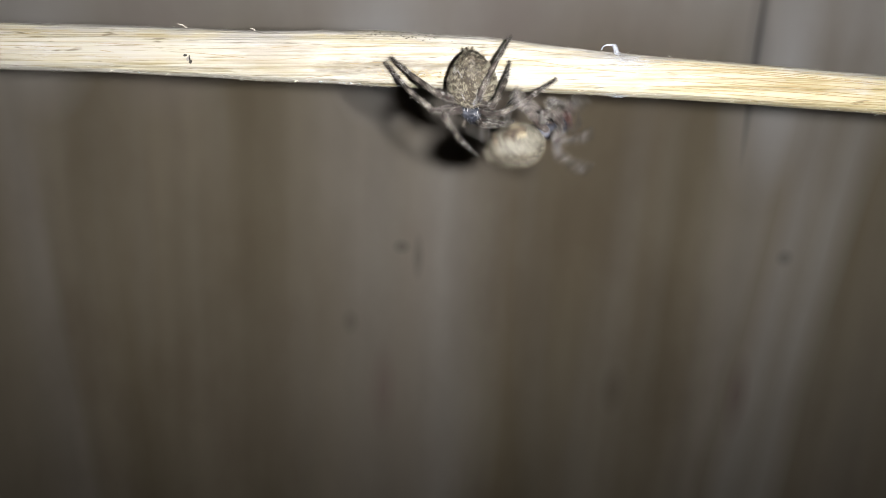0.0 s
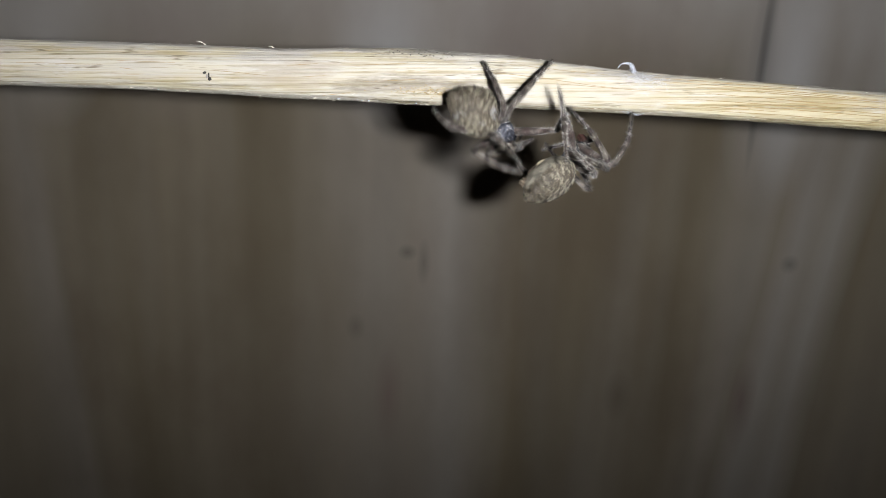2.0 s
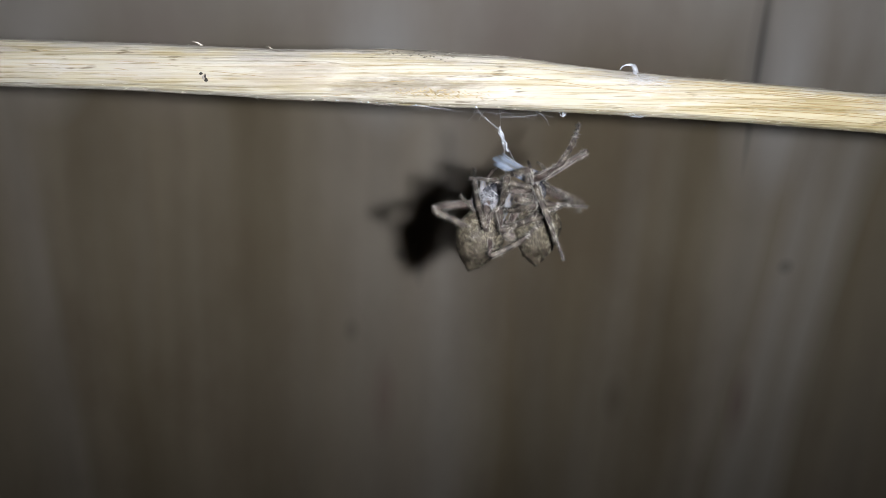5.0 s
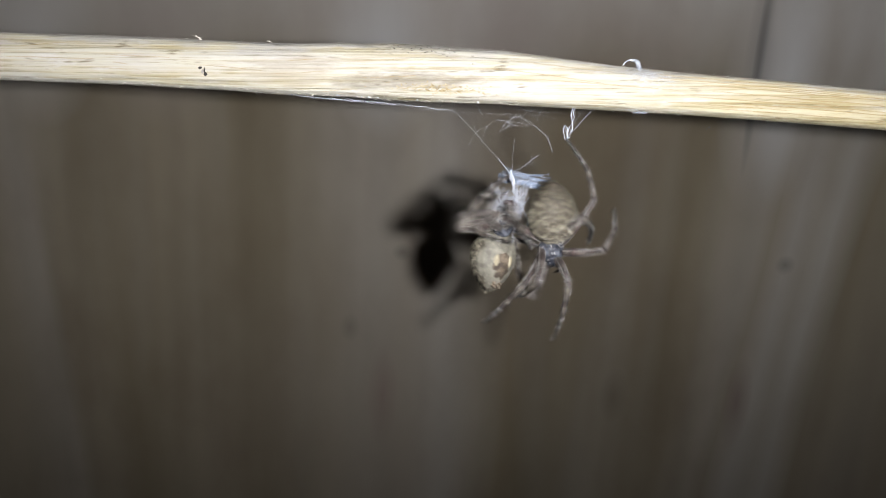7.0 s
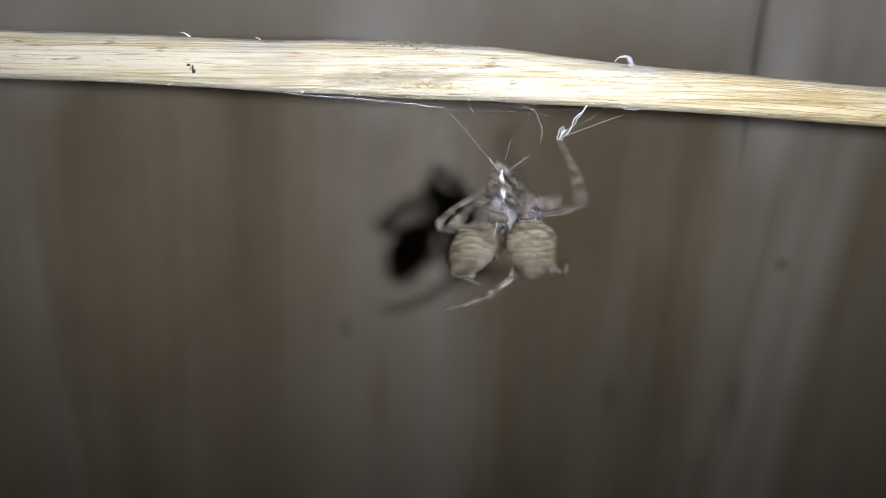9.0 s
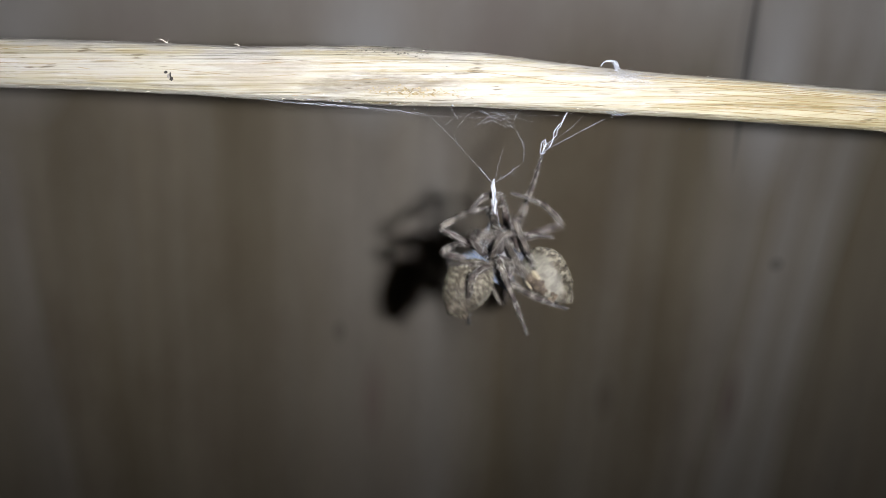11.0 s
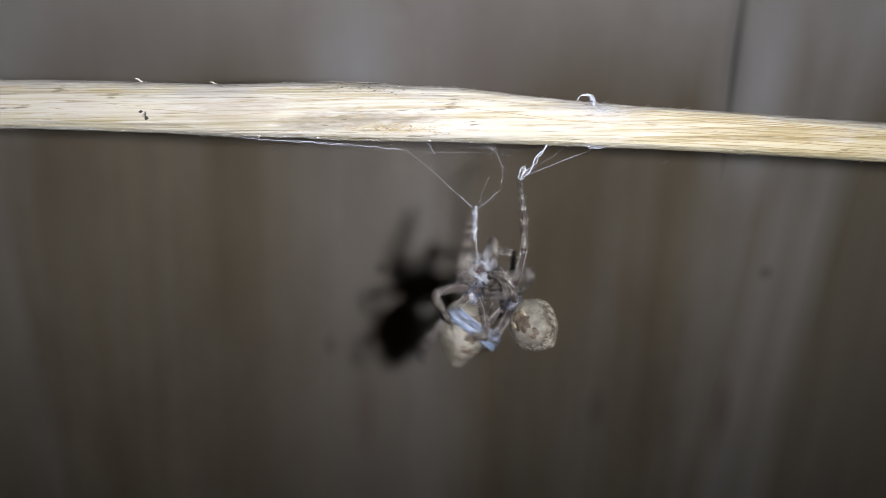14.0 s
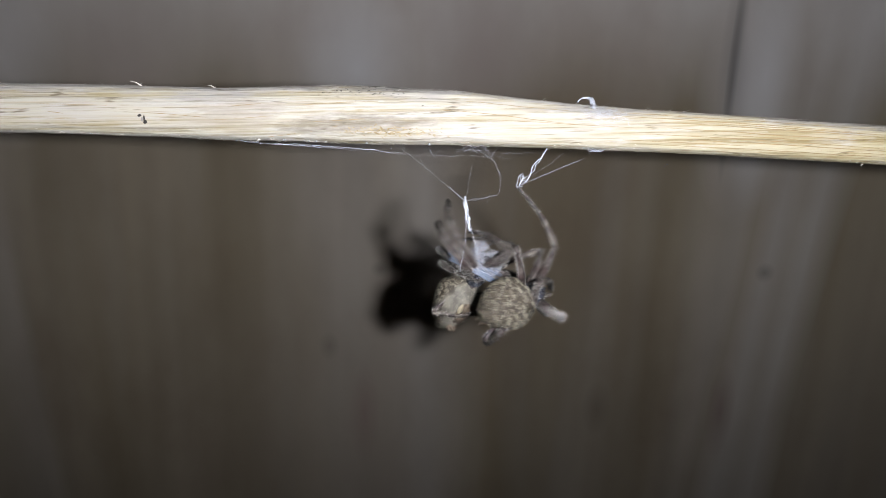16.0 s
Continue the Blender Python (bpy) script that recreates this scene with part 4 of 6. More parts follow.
def bent(hip, foot, pole):
    """The turns of femur and shin that bring the foot to its place, the knee towards the pole."""
    a, b = FEMUR_LENGTH, SHIN_LENGTH
    way = foot - hip
    d = min(max(way.length, 4.0), (a + b) * 0.985)
    way = way.normalized()
    out = pole - way * pole.dot(way)
    out = out.normalized() if out.length > 0.05 else way.orthogonal().normalized()
    c = (a * a + d * d - b * b) / (2 * a * d)
    s = math.sqrt(max(0.0, 1 - c * c))
    x1 = way * c + out * s
    x2 = (way * d - x1 * a).normalized()
    side = way.cross(out)

    def axes(x):
        return Matrix((x, side * -1, x.cross(side * -1))).transposed().to_quaternion()
    q1, q2 = axes(x1), axes(x2)
    return q1, q1.inverted() @ q2


def steady(rows):
    """Rows with a turn of more than 80 degrees between them get one between."""
    done = [rows[0]]
    for t, p, q in rows[1:]:
        t0, p0, q0 = done[-1]
        if q0.dot(q) < 0:
            q = -q
        if math.degrees(q0.rotation_difference(q).angle) > 80:
            for s in (1 / 3, 2 / 3):
                done.append((t0 + s * (t - t0), p0.lerp(p, s), q0.slerp(q, s)))
        done.append((t, p, q))
    return [(t, Matrix.LocRotScale(p, q, None)) for t, p, q in done]


WHIRL = 0.066


def whirled(posture, sign):
    """The posture turned about its waist by its spin; feet that hold the silk stay."""
    t, o, q, feet, poles, (x, y, z, angle) = posture
    turn = Matrix.Rotation(radians(sign * angle), 3, Vector((x, y, z)).normalized())
    moved = [f if (f - knot_at(t)).length < 0.7 else o + turn @ (f - o) for f in feet]
    return t + sign * WHIRL, o, turn.to_quaternion() @ q, moved, poles


def act(book, thing, legs, seed):
    """Key body and legs from posture to posture, with the jerks of a struggle between them."""
    rng = random.Random(seed)
    steps_of = []
    for one in book:
        if one[5][3] and one[0] > 0.1:
            steps_of.append(whirled(one, -1))
        steps_of.append(one[:5])
        if one[5][3] and one[0] < 15.9:
            steps_of.append(whirled(one, 1))
    body, upper, lower = [], [[] for _ in legs], [[] for _ in legs]
    for (t0, o0, q0, f0, n0), (t1, o1, q1, f1, n1) in zip(steps_of, steps_of[1:] + steps_of[-1:]):
        last = t1 == t0
        near = last or t1 - t0 < 0.1
        steps = 1 if near else max(2, round((t1 - t0) / 0.11))
        jerk = Vector([rng.gauss(0, 1) for _ in range(3)])
        lurch = Vector([rng.gauss(0, 0.6) for _ in range(3)])
        kicks = [Vector([rng.gauss(0, 2.0) for _ in range(3)]) for _ in legs]
        if q0.dot(q1) < 0:
            q1 = -q1
        for k in range(steps):
            s = k / steps
            env = math.sin(math.pi * s) ** 2 * min(1.0, (t1 - t0) / 0.5)
            s = s * s * (3 - 2 * s)
            q = Euler(jerk * 0.25 * env).to_quaternion() @ q0.slerp(q1, s)
            o = o0.lerp(o1, s) + lurch * env
            t = t0 + k / steps * (t1 - t0)
            body.append((t, o / 1000, q))
            back = q.inverted()
            for n in range(8):
                held = (f0[n] - f1[n]).length < 1.5
                foot = back @ (f0[n].lerp(f1[n], s) + (Vector() if held else kicks[n] * env) - o)
                pole = n0[n].lerp(n1[n], s)
                a, b = bent(HIPS[n], foot, pole)
                upper[n].append((t, HIPS[n] / 1000, a))
                lower[n].append((t, Vector((FEMUR_LENGTH / 1000, 0, 0)), b))
    walk(thing, [(t, GRID @ m) for t, m in steady(body)])
    if thing is SPIDER_A:
        # wraps and veil come out of the abdomen between 3.8 and 5.6 s
        for silk in (SHROUD, VEIL):
            walk(silk, [(t, GRID @ m @ pose(0, -0.0088 * max(0.0, min(1.0, (5.6 - t) / 1.8)), 0.0012 * max(0.0, min(1.0, (5.6 - t) / 1.8)))) for t, m in steady(body)])
    for n, (leg, shin) in enumerate(legs):
        walk(leg, steady(upper[n]))
        walk(shin, steady(lower[n]))


# the knot of the cord that holds the bound spider, x and z, and the way of its wrapping, x and z
HANG = [
    (6.0, (5.4, 16.2), (0.57, -0.82)),
    (6.5, (6.6, 13.7), (0.04, -1.00)),
    (7.0, (7.5, 14.4), (0.24, -0.97)),
    (7.5, (11.2, 21.6), (0.67, -0.74)),
    (8.0, (7.9, 14.6), (0.37, -0.93)),
    (8.5, (6.1, 14.1), (0.32, -0.95)),
    (9.0, (7.4, 14.0), (0.08, -1.00)),
    (11.5, (8.5, 13.7), (0.04, -1.00)),
    (12.0, (7.9, 14.5), (-0.45, -0.89)),
    (12.5, (6.8, 16.5), (-0.23, -0.97)),
    (13.0, (7.6, 14.6), (-0.45, -0.89)),
    (13.5, (8.4, 16.2), (0.08, -1.00)),
    (14.0, (9.2, 15.1), (-0.07, -1.00)),
    (14.5, (8.6, 14.7), (0.42, -0.91)),
    (15.0, (8.3, 17.4), (0.49, -0.87)),
    (15.5, (8.3, 16.0), (0.29, -0.96)),
    (16.0, (7.7, 17.1), (0.12, -0.99)),
]


def swing():
    """The cord and its tail: slack along the cane at first, then drawn down."""
    cord, tail, guy = [], [], []
    flat = Euler((-math.pi / 2, 0, 0)).to_quaternion()
    for t in (0.0, 3.7):
        p = Vector((8.0, 127.0, 31.5))
        cord.append((t, p / 1000, Vector((0, 0, 1)).rotation_difference((CORD_TOP - p).normalized())))
        tail.append((t, p / 1000, flat.inverted()))
        guy.append((t, p / 1000, Euler((0, 0, 0)).to_quaternion()))
    for t, place, lie in HANG:
        p = Vector((place[0], 115.0, place[1])) * 0.965
        way = (CORD_TOP - p).normalized()
        cord.append((t, p / 1000, Vector((0, 0, 1)).rotation_difference(way)))
        tail.append((t, p / 1000, Vector((0, 0, -1)).rotation_difference(Vector((lie[0], 0, lie[1])))))
        guy.append((t, p / 1000, Vector((1, 0, 0)).rotation_difference(knot_at(t) + Vector((-2.2, 0, -1.0)) - p)))
    walk(CORD, [(t, GRID @ m) for t, m in steady(cord)])
    walk(TAIL, [(t, GRID @ m) for t, m in steady(tail)])
    walk(GUY, [(t, GRID @ m) for t, m in steady(guy)])
    level = Euler((0, 0, 0)).to_quaternion()
    web = [(0.0, Vector((0, 0.0018, 0.0035)), level), (3.7, Vector((0, 0.0018, 0.0035)), level), (5.7, Vector(), level), (16.0, Vector(), level)]
    walk(WEB, [(t, GRID @ m) for t, m in steady(web)])
    rows = [(t, Vector((15.0, 119.0, 29.5)) / 1000, flat) for t in (0.0, 3.7)]
    for t, place, lie in KNOTS:
        rows.append((t, Vector((place[0], 115.0, place[1])) / 1000, HANGER_WAY.rotation_difference(Vector((lie[0], 0, lie[1])))))
    walk(HANGER, [(t, GRID @ m) for t, m in steady(rows)])


# the band's middle, x, depth and z, and its slope in degrees
BAND = [
    (3.3, (5.4, 114.0, 21.6), 38),
    (3.5, (4.5, 113.0, 22.5), 38),
    (3.7, (4.6, 113.0, 22.1), 38),
    (5.8, (11.8, 115.0, 11.2), -70),
    (6.0, (11.8, 113.0, 10.9), -75),
    (6.5, (11.2, 118.0, 9.3), 8),
    (7.0, (10.0, 116.0, 13.6), -12),
    (7.5, (14.2, 119.0, 19.5), -45),
    (8.0, (13.1, 117.0, 10.2), -30),
    (8.5, (7.8, 115.0, 4.9), -50),
    (9.0, (8.7, 116.0, 8.7), -40),
    (11.3, (7.1, 112.0, -0.4), -30),
    (11.5, (6.9, 113.0, -1.0), -25),
    (12.0, (10.9, 116.0, -4.0), -8),
    (12.2, (11.3, 106.0, -1.7), 6),
    (12.5, (9.4, 105.0, -3.8), -24),
    (12.8, (11.0, 113.0, -0.3), -24),
    (13.0, (6.1, 112.0, 1.5), -35),
    (13.5, (10.9, 118.0, 5.1), -30),
    (14.0, (8.1, 107.5, -2.1), -38),
    (14.5, (10.7, 114.0, 3.9), -55),
    (15.0, (13.9, 114.0, 2.2), 10),
    (15.3, (14.1, 105.0, 5.7), 14),
    (15.5, (11.6, 119.0, 6.2), -15),
    (16.0, (8.8, 114.0, 7.1), -30),
]


def draw_band():
    """The band comes out from between the bodies whenever silk is thrown; before that it lies over the cane."""
    rows = [(0.0, Vector((6, 117.6, 28.0)), 4.0), (3.1, Vector((6, 117.6, 28.0)), 4.0)]
    rows += [(t, Vector(p), slope) for t, p, slope in BAND]
    walk(SWATHE, [(t, GRID @ m) for t, m in steady([(t, p / 1000, Euler((0, -radians(slope), 0)).to_quaternion()) for t, p, slope in rows])])


def motions():
    walk(TORCH_THING, [(t, m @ pose(0.0132, 0.0, 0.0007)) for t, m in PATH])
    stance(A, 0.0, (4.3, 109.0, 25.5), (0.05, 0.77, -0.63), (0.10, -0.63, -0.77), (10.6, 116.5, 20.0, 12.1, 121.3, 19.9), (17.3, 110.7, 25.9, 8.2, 107.4, 19.9), (10.2, 110.2, 32.1, 5.4, 105.9, 22.7), (10.3, 112.9, 29.2, 7.2, 105.8, 20.8), (11.1, 114.1, 20.0, 7.5, 124.0, 21.0), (5.5, 116.4, 15.0, 0.1, 107.5, 19.7), (-8.8, 111.1, 28.6, -1.6, 107.4, 20.5), (-8.0, 111.4, 29.4, -0.5, 106.2, 22.5))
    stance(A, 0.5, (1.3, 112.0, 19.0), (0.39, 0.58, 0.71), (0.59, -0.75, 0.29), (6.6, 117.9, 20.0, 10.1, 121.4, 21.3), (3.1, 108.7, 34.0, 3.3, 108.4, 22.6), (-5.9, 100.8, 25.4, -5.1, 111.3, 21.2), (-6.0, 112.3, 31.8, -5.7, 111.9, 20.4), (12.1, 118.0, 20.0, 7.7, 123.8, 18.3), (9.2, 99.2, 24.9, 7.9, 109.9, 21.2), (14.7, 117.0, 22.4, 7.0, 110.1, 17.7), (11.8, 116.7, 20.7, 4.2, 109.2, 16.8))
    stance(A, 1.0, (-1.1, 112.0, 19.9), (0.55, 0.54, 0.64), (0.70, -0.72, 0.00), (4.9, 112.5, 21.2, 3.8, 123.8, 20.2), (3.7, 97.1, 24.1, 1.0, 108.0, 22.6), (4.4, 112.4, 32.8, 2.4, 107.4, 22.8), (-9.9, 103.5, 27.4, -6.6, 111.5, 20.0), (10.4, 119.5, 20.0, 9.5, 121.8, 21.0), (6.3, 99.8, 25.0, 5.9, 110.1, 20.2), (15.4, 112.5, 22.1, 8.9, 121.6, 20.0), (-7.2, 99.1, 22.0, -5.2, 110.3, 21.2))
    stance(A, 1.5, (1.3, 112.0, 17.8), (0.61, 0.47, 0.64), (0.66, -0.75, -0.08), (7.3, 112.4, 31.9, 9.2, 109.3, 21.1), (4.2, 113.4, 32.3, 5.6, 107.2, 22.8), (-6.0, 99.4, 26.9, -3.4, 109.6, 22.7), (-6.5, 101.1, 28.0, -4.2, 110.2, 21.6), (12.8, 120.5, 20.0, 10.7, 122.8, 18.1), (13.7, 111.4, 12.0, 9.2, 121.5, 14.9), (15.8, 117.6, 20.7, 8.5, 110.4, 15.8), (3.4, 96.7, 18.8, 3.4, 107.4, 22.7))
    stance(A, 2.0, (1.9, 109.0, 23.6), (0.77, 0.50, -0.40), (0.45, -0.87, -0.21), (12.9, 98.0, 24.3, 14.3, 108.7, 20.6), (9.3, 111.9, 18.3, 8.1, 122.7, 21.9), (13.7, 109.1, 31.1, 7.0, 104.6, 23.0), (3.4, 111.4, 31.5, 6.1, 104.1, 23.1), (11.4, 113.5, 20.0, 8.9, 122.6, 18.4), (11.8, 117.9, 14.4, 10.1, 119.8, 14.7), (9.1, 115.2, 16.7, 5.1, 104.6, 18.7), (-4.2, 116.5, 25.5, -1.4, 106.6, 20.6), spin=(1, 0, 0, 12))
    stance(A, 2.5, (-0.6, 110.0, 21.3), (0.37, 0.27, -0.89), (-0.71, -0.54, -0.46), (7.6, 113.5, 15.9, 2.1, 104.2, 12.3), (15.3, 107.7, 11.0, 6.6, 103.4, 17.0), (11.4, 111.4, 23.8, 6.1, 103.0, 18.2), (-8.6, 113.6, 24.8, -4.5, 106.7, 16.7), (11.9, 116.8, 16.7, 10.4, 118.1, 14.6), (-8.3, 114.3, 8.0, -2.8, 106.7, 14.4), (9.1, 110.8, 11.6, 4.5, 121.2, 13.0), (2.6, 98.2, 28.0, 0.3, 109.0, 25.1), spin=(0, 0, 1, 30))
    stance(A, 3.0, (-1.6, 112.0, 20.8), (0.51, 0.35, -0.79), (-0.78, -0.20, -0.59), (12.8, 105.5, 4.4, 3.4, 107.0, 10.7), (11.3, 113.5, 17.0, 4.4, 105.0, 13.8), (7.2, 112.8, 24.4, 3.4, 104.4, 17.8), (4.6, 114.1, 25.1, 2.3, 104.7, 19.0), (3.8, 118.4, 12.0, -1.6, 108.6, 14.1), (9.5, 120.4, 18.4, 7.8, 122.9, 18.5), (-6.9, 99.0, 21.9, -3.4, 108.9, 17.6), (3.3, 107.9, 30.4, -1.3, 107.0, 20.0))
    stance(A, 3.5, (-0.4, 112.0, 18.1), (0.55, 0.35, -0.76), (-0.71, -0.28, -0.64), (4.8, 111.9, 9.6, 1.7, 122.5, 12.1), (15.4, 113.2, 11.2, 6.9, 105.6, 10.5), (11.5, 111.1, 21.5, 4.5, 104.5, 15.4), (6.8, 111.6, 24.2, 3.1, 104.7, 15.9), (7.6, 120.5, 18.4, 8.8, 122.0, 17.8), (11.3, 119.9, 20.0, 8.2, 122.4, 18.2), (3.5, 110.7, 31.2, 2.1, 109.0, 20.0), (-7.8, 115.6, 25.6, -3.3, 109.3, 17.3))
    stance(A, 3.7, (-0.5, 112.0, 16.3), (0.78, 0.00, -0.62), (-0.41, -0.76, -0.51), (13.0, 109.0, 10.9, 6.2, 109.0, 9.1), (11.0, 113.0, 17.8, 7.3, 111.0, 14.9), (6.7, 114.0, 22.8, 3.9, 113.0, 18.6), (1.2, 112.0, 29.4, 1.4, 110.0, 19.0), (7.3, 109.0, 8.7, 6.7, 110.0, 14.3), (3.7, 109.0, 8.3, 2.0, 109.0, 10.0), (5.1, 111.0, 14.9), (-7.1, 114.0, 23.6, -3.6, 112.0, 16.7))
    stance(A, 5.8, (2.4, 112.0, 2.8), (0.28, 0.16, 0.95), (-0.49, -0.83, 0.28), (6.0, 115.0, 15.1, 4.6, 110.2, 13.7), (5.0, 115.0, 15.1, 2.2, 111.0, 12.1), (-0.6, 113.0, 7.9, 1.0, 110.6, 8.7), (0.6, 109.0, -6.4, 2.0, 109.1, 5.9), (7.7, 114.0, 12.4, 7.5, 108.3, 13.1), None, (15.1, 111.0, 0.2, 8.0, 106.1, 7.4), (12.4, 110.0, -5.6, 5.6, 106.8, 5.3), spin=(0, 1, 0, 40))
    stance(A, 6.0, (3.6, 110.0, 5.6), (0.22, 0.50, -0.84), (-0.10, -0.84, -0.53), (9.9, 122.6, 2.6, 10.1, 122.9, -1.4), (8.0, 116.1, 4.5, 7.4, 105.9, -0.5), (9.9, 103.8, 13.7, 7.4, 105.3, 2.7), (4.7, 122.6, 15.1, 6.3, 112.2, 10.9), (11.7, 120.2, 7.1, 11.5, 119.5, 3.7), (4.7, 115.7, -8.3, 4.7, 106.5, -1.5), (-7.4, 114.2, -5.8, -0.0, 106.9, -1.0), (-2.1, 115.7, 10.7, -1.8, 107.6, 2.7), spin=(0, 1, 0, 16))
    stance(A, 6.5, (7.6, 112.0, 0.4), (0.60, 0.62, -0.50), (0.73, -0.68, 0.04), (11.4, 109.8, -4.6, 19.9, 116.5, -1.1), (16.7, 113.9, 6.1, 19.6, 120.7, -2.6), (6.1, 112.6, 13.0, 6.1, 120.9, 5.2), (7.4, 118.3, 4.9, 13.3, 109.1, 1.6), (11.2, 117.7, 3.8, 19.3, 116.9, -1.3), (13.6, 117.8, 2.0, 5.0, 114.2, 2.0), (15.8, 115.8, -10.6, 9.8, 107.6, -5.4), (11.2, 118.6, 4.6, 8.3, 117.3, 5.7), spin=(0, 1, 0, 14))
    stance(A, 7.0, (4.8, 114.0, 0.9), (0.16, -0.10, 0.98), (-0.46, 0.87, 0.16), (10.5, 112.5, 2.8, 6.4, 103.5, 8.5), (6.7, 108.9, 6.1, 2.2, 119.4, 6.4), (8.8, 122.1, 8.9, 12.0, 120.4, 6.5), (12.2, 114.2, 3.0, 12.2, 119.0, 2.5), (5.7, 112.7, 13.1, -0.1, 105.6, 6.4), (7.4, 112.2, 3.7, -0.5, 104.8, 7.1), (6.6, 108.6, 13.4, -0.8, 105.0, 5.5), (6.5, 114.0, 11.1, 3.0, 103.6, 7.9), spin=(0, 0, 1, 22))
    stance(A, 7.5, (5.1, 113.0, 12.2), (0.94, 0.33, 0.12), (0.09, -0.55, 0.83), (16.0, 115.9, 14.2, 20.7, 117.8, 10.5), (12.4, 117.8, 16.8, 19.6, 119.6, 13.6), (14.1, 105.2, 19.5, 9.8, 115.7, 21.1), (13.6, 118.0, 18.4, 7.6, 108.6, 16.0), (15.7, 117.2, 16.1, 10.0, 107.7, 13.5), (13.9, 103.8, 0.0, 12.7, 114.9, 2.3), (14.8, 116.6, 2.6, 10.3, 106.9, 6.8), (6.2, 118.4, 6.0, 7.1, 107.2, 8.1), spin=(0, 1, 0, 10))
    stance(A, 8.0, (7.8, 112.0, 1.2), (0.30, 0.81, 0.51), (-0.33, -0.41, 0.85), (13.1, 117.3, 6.5, 5.3, 116.4, 10.6), (12.7, 119.6, 6.2, 2.2, 122.5, -0.6), (8.1, 116.5, 14.2, 5.3, 110.4, 5.0), (13.5, 118.9, 2.6, 8.9, 108.8, 5.0), (8.8, 114.8, 5.2, 5.9, 125.2, 1.6), (9.7, 121.6, 5.3, 17.1, 117.2, 10.6), (5.3, 109.5, -10.2, 13.4, 115.8, -5.3), (11.4, 119.9, -3.9, 8.1, 109.2, -1.7), spin=(0, 1, 0, 42))
    stance(A, 8.5, (3.5, 112.0, 0.3), (0.59, 0.14, 0.79), (0.06, -0.99, 0.13), (9.6, 113.2, -0.7, 5.8, 106.0, 7.3), (6.3, 116.8, 14.3, 3.5, 106.8, 9.5), (6.9, 116.6, 1.8, -1.4, 109.5, 4.9), (4.9, 114.1, 12.2, 0.3, 107.4, 4.2), (8.3, 118.3, 3.4, 14.5, 112.4, 12.1), (4.6, 113.8, 6.6, 15.6, 117.5, 9.5), (8.7, 120.4, -2.0, 13.9, 110.2, -1.3), (5.4, 118.4, -15.1, 4.5, 113.8, -4.7), spin=(0, 0, 1, 34))
    stance(A, 9.0, (2.8, 112.0, 2.3), (0.51, 0.30, 0.81), (-0.74, -0.34, 0.59), (12.0, 115.5, 8.3, 15.2, 118.4, 4.5), (12.4, 116.6, 6.4, 14.4, 115.5, 11.6), (3.1, 107.7, -2.4, -0.5, 117.9, 1.1), (5.5, 108.8, 11.1, -2.7, 114.8, 5.9), (7.1, 118.1, 5.7, 14.4, 120.3, 6.5), (7.8, 115.6, 12.2, 4.4, 105.5, 8.1), (6.8, 114.0, 0.8, 4.0, 105.1, 7.2), (7.4, 114.9, 10.8, -0.3, 108.2, 5.7), spin=(0.3, 0.3, 1, 34))
    stance(A, 9.2, (4.2, 112.0, 2.6), (0.77, 0.32, 0.55), (-0.31, -0.57, 0.76), (5.1, 115.0, 13.1), (6.0, 115.0, 18.3, 9.7, 113.2, 8.4), (-5.5, 111.0, 9.3, 6.7, 112.3, 6.6), (-1.7, 111.0, 3.5, 5.9, 109.8, 4.4), None, (11.2, 113.0, 4.4, 14.1, 107.2, 5.7), None, (6.6, 110.0, 0.1, 8.3, 106.6, 3.0), spin=(0, 0, 1, 20))
    stance(A, 9.8, (3.5, 112.0, 0.3), (0.59, 0.14, 0.79), (0.06, -0.99, 0.13), (9.6, 113.2, -0.7, 5.8, 106.0, 7.3), (6.3, 116.8, 14.3, 3.5, 106.8, 9.5), (6.9, 116.6, 1.8, -1.4, 109.5, 4.9), (4.9, 114.1, 12.2, 0.3, 107.4, 4.2), (10.5, 118.0, 3.7, 16.4, 116.1, 9.8), (11.5, 118.0, 10.0, 16.1, 115.6, 9.7), (8.7, 120.4, -2.0, 13.9, 110.2, -1.3), (5.4, 118.4, -15.1, 4.5, 113.8, -4.7), spin=(0, 0, 1, 34))
    stance(A, 10.5, (1.6, 113.0, -2.5), (0.74, 0.26, 0.62), (-0.40, -0.58, 0.72), (11.2, 119.1, 2.7, 12.5, 123.8, 1.8), (14.9, 116.9, 0.1, 14.3, 120.9, -0.8), (7.1, 109.2, 13.4, 0.6, 110.5, 4.2), (-8.0, 106.9, 6.8, -3.1, 115.7, 1.4), (8.2, 119.5, 2.5, 4.0, 109.5, 6.0), (7.7, 114.0, 14.1, 6.5, 107.3, 5.0), (8.4, 96.8, 0.0, 3.9, 106.9, 2.7), (9.5, 115.0, -7.1, 0.7, 108.7, -3.6), spin=(0, 0.3, 1, 32))
    stance(A, 11.3, (6.1, 111.0, -3.1), (0.26, 0.28, 0.92), (-0.20, -0.92, 0.34), (8.4, 115.0, 13.3), (3.4, 114.0, 6.0, 5.1, 110.3, 6.0), None, (1.2, 112.0, -0.7, 5.2, 108.0, -0.1), (8.4, 115.0, 13.3), (10.4, 112.0, 1.8, 12.5, 108.1, 4.6), (14.9, 109.0, -7.1, 11.9, 107.0, 1.2), (3.6, 110.0, -8.0, 9.2, 106.9, -0.8), spin=(0, 0, 1, 25))
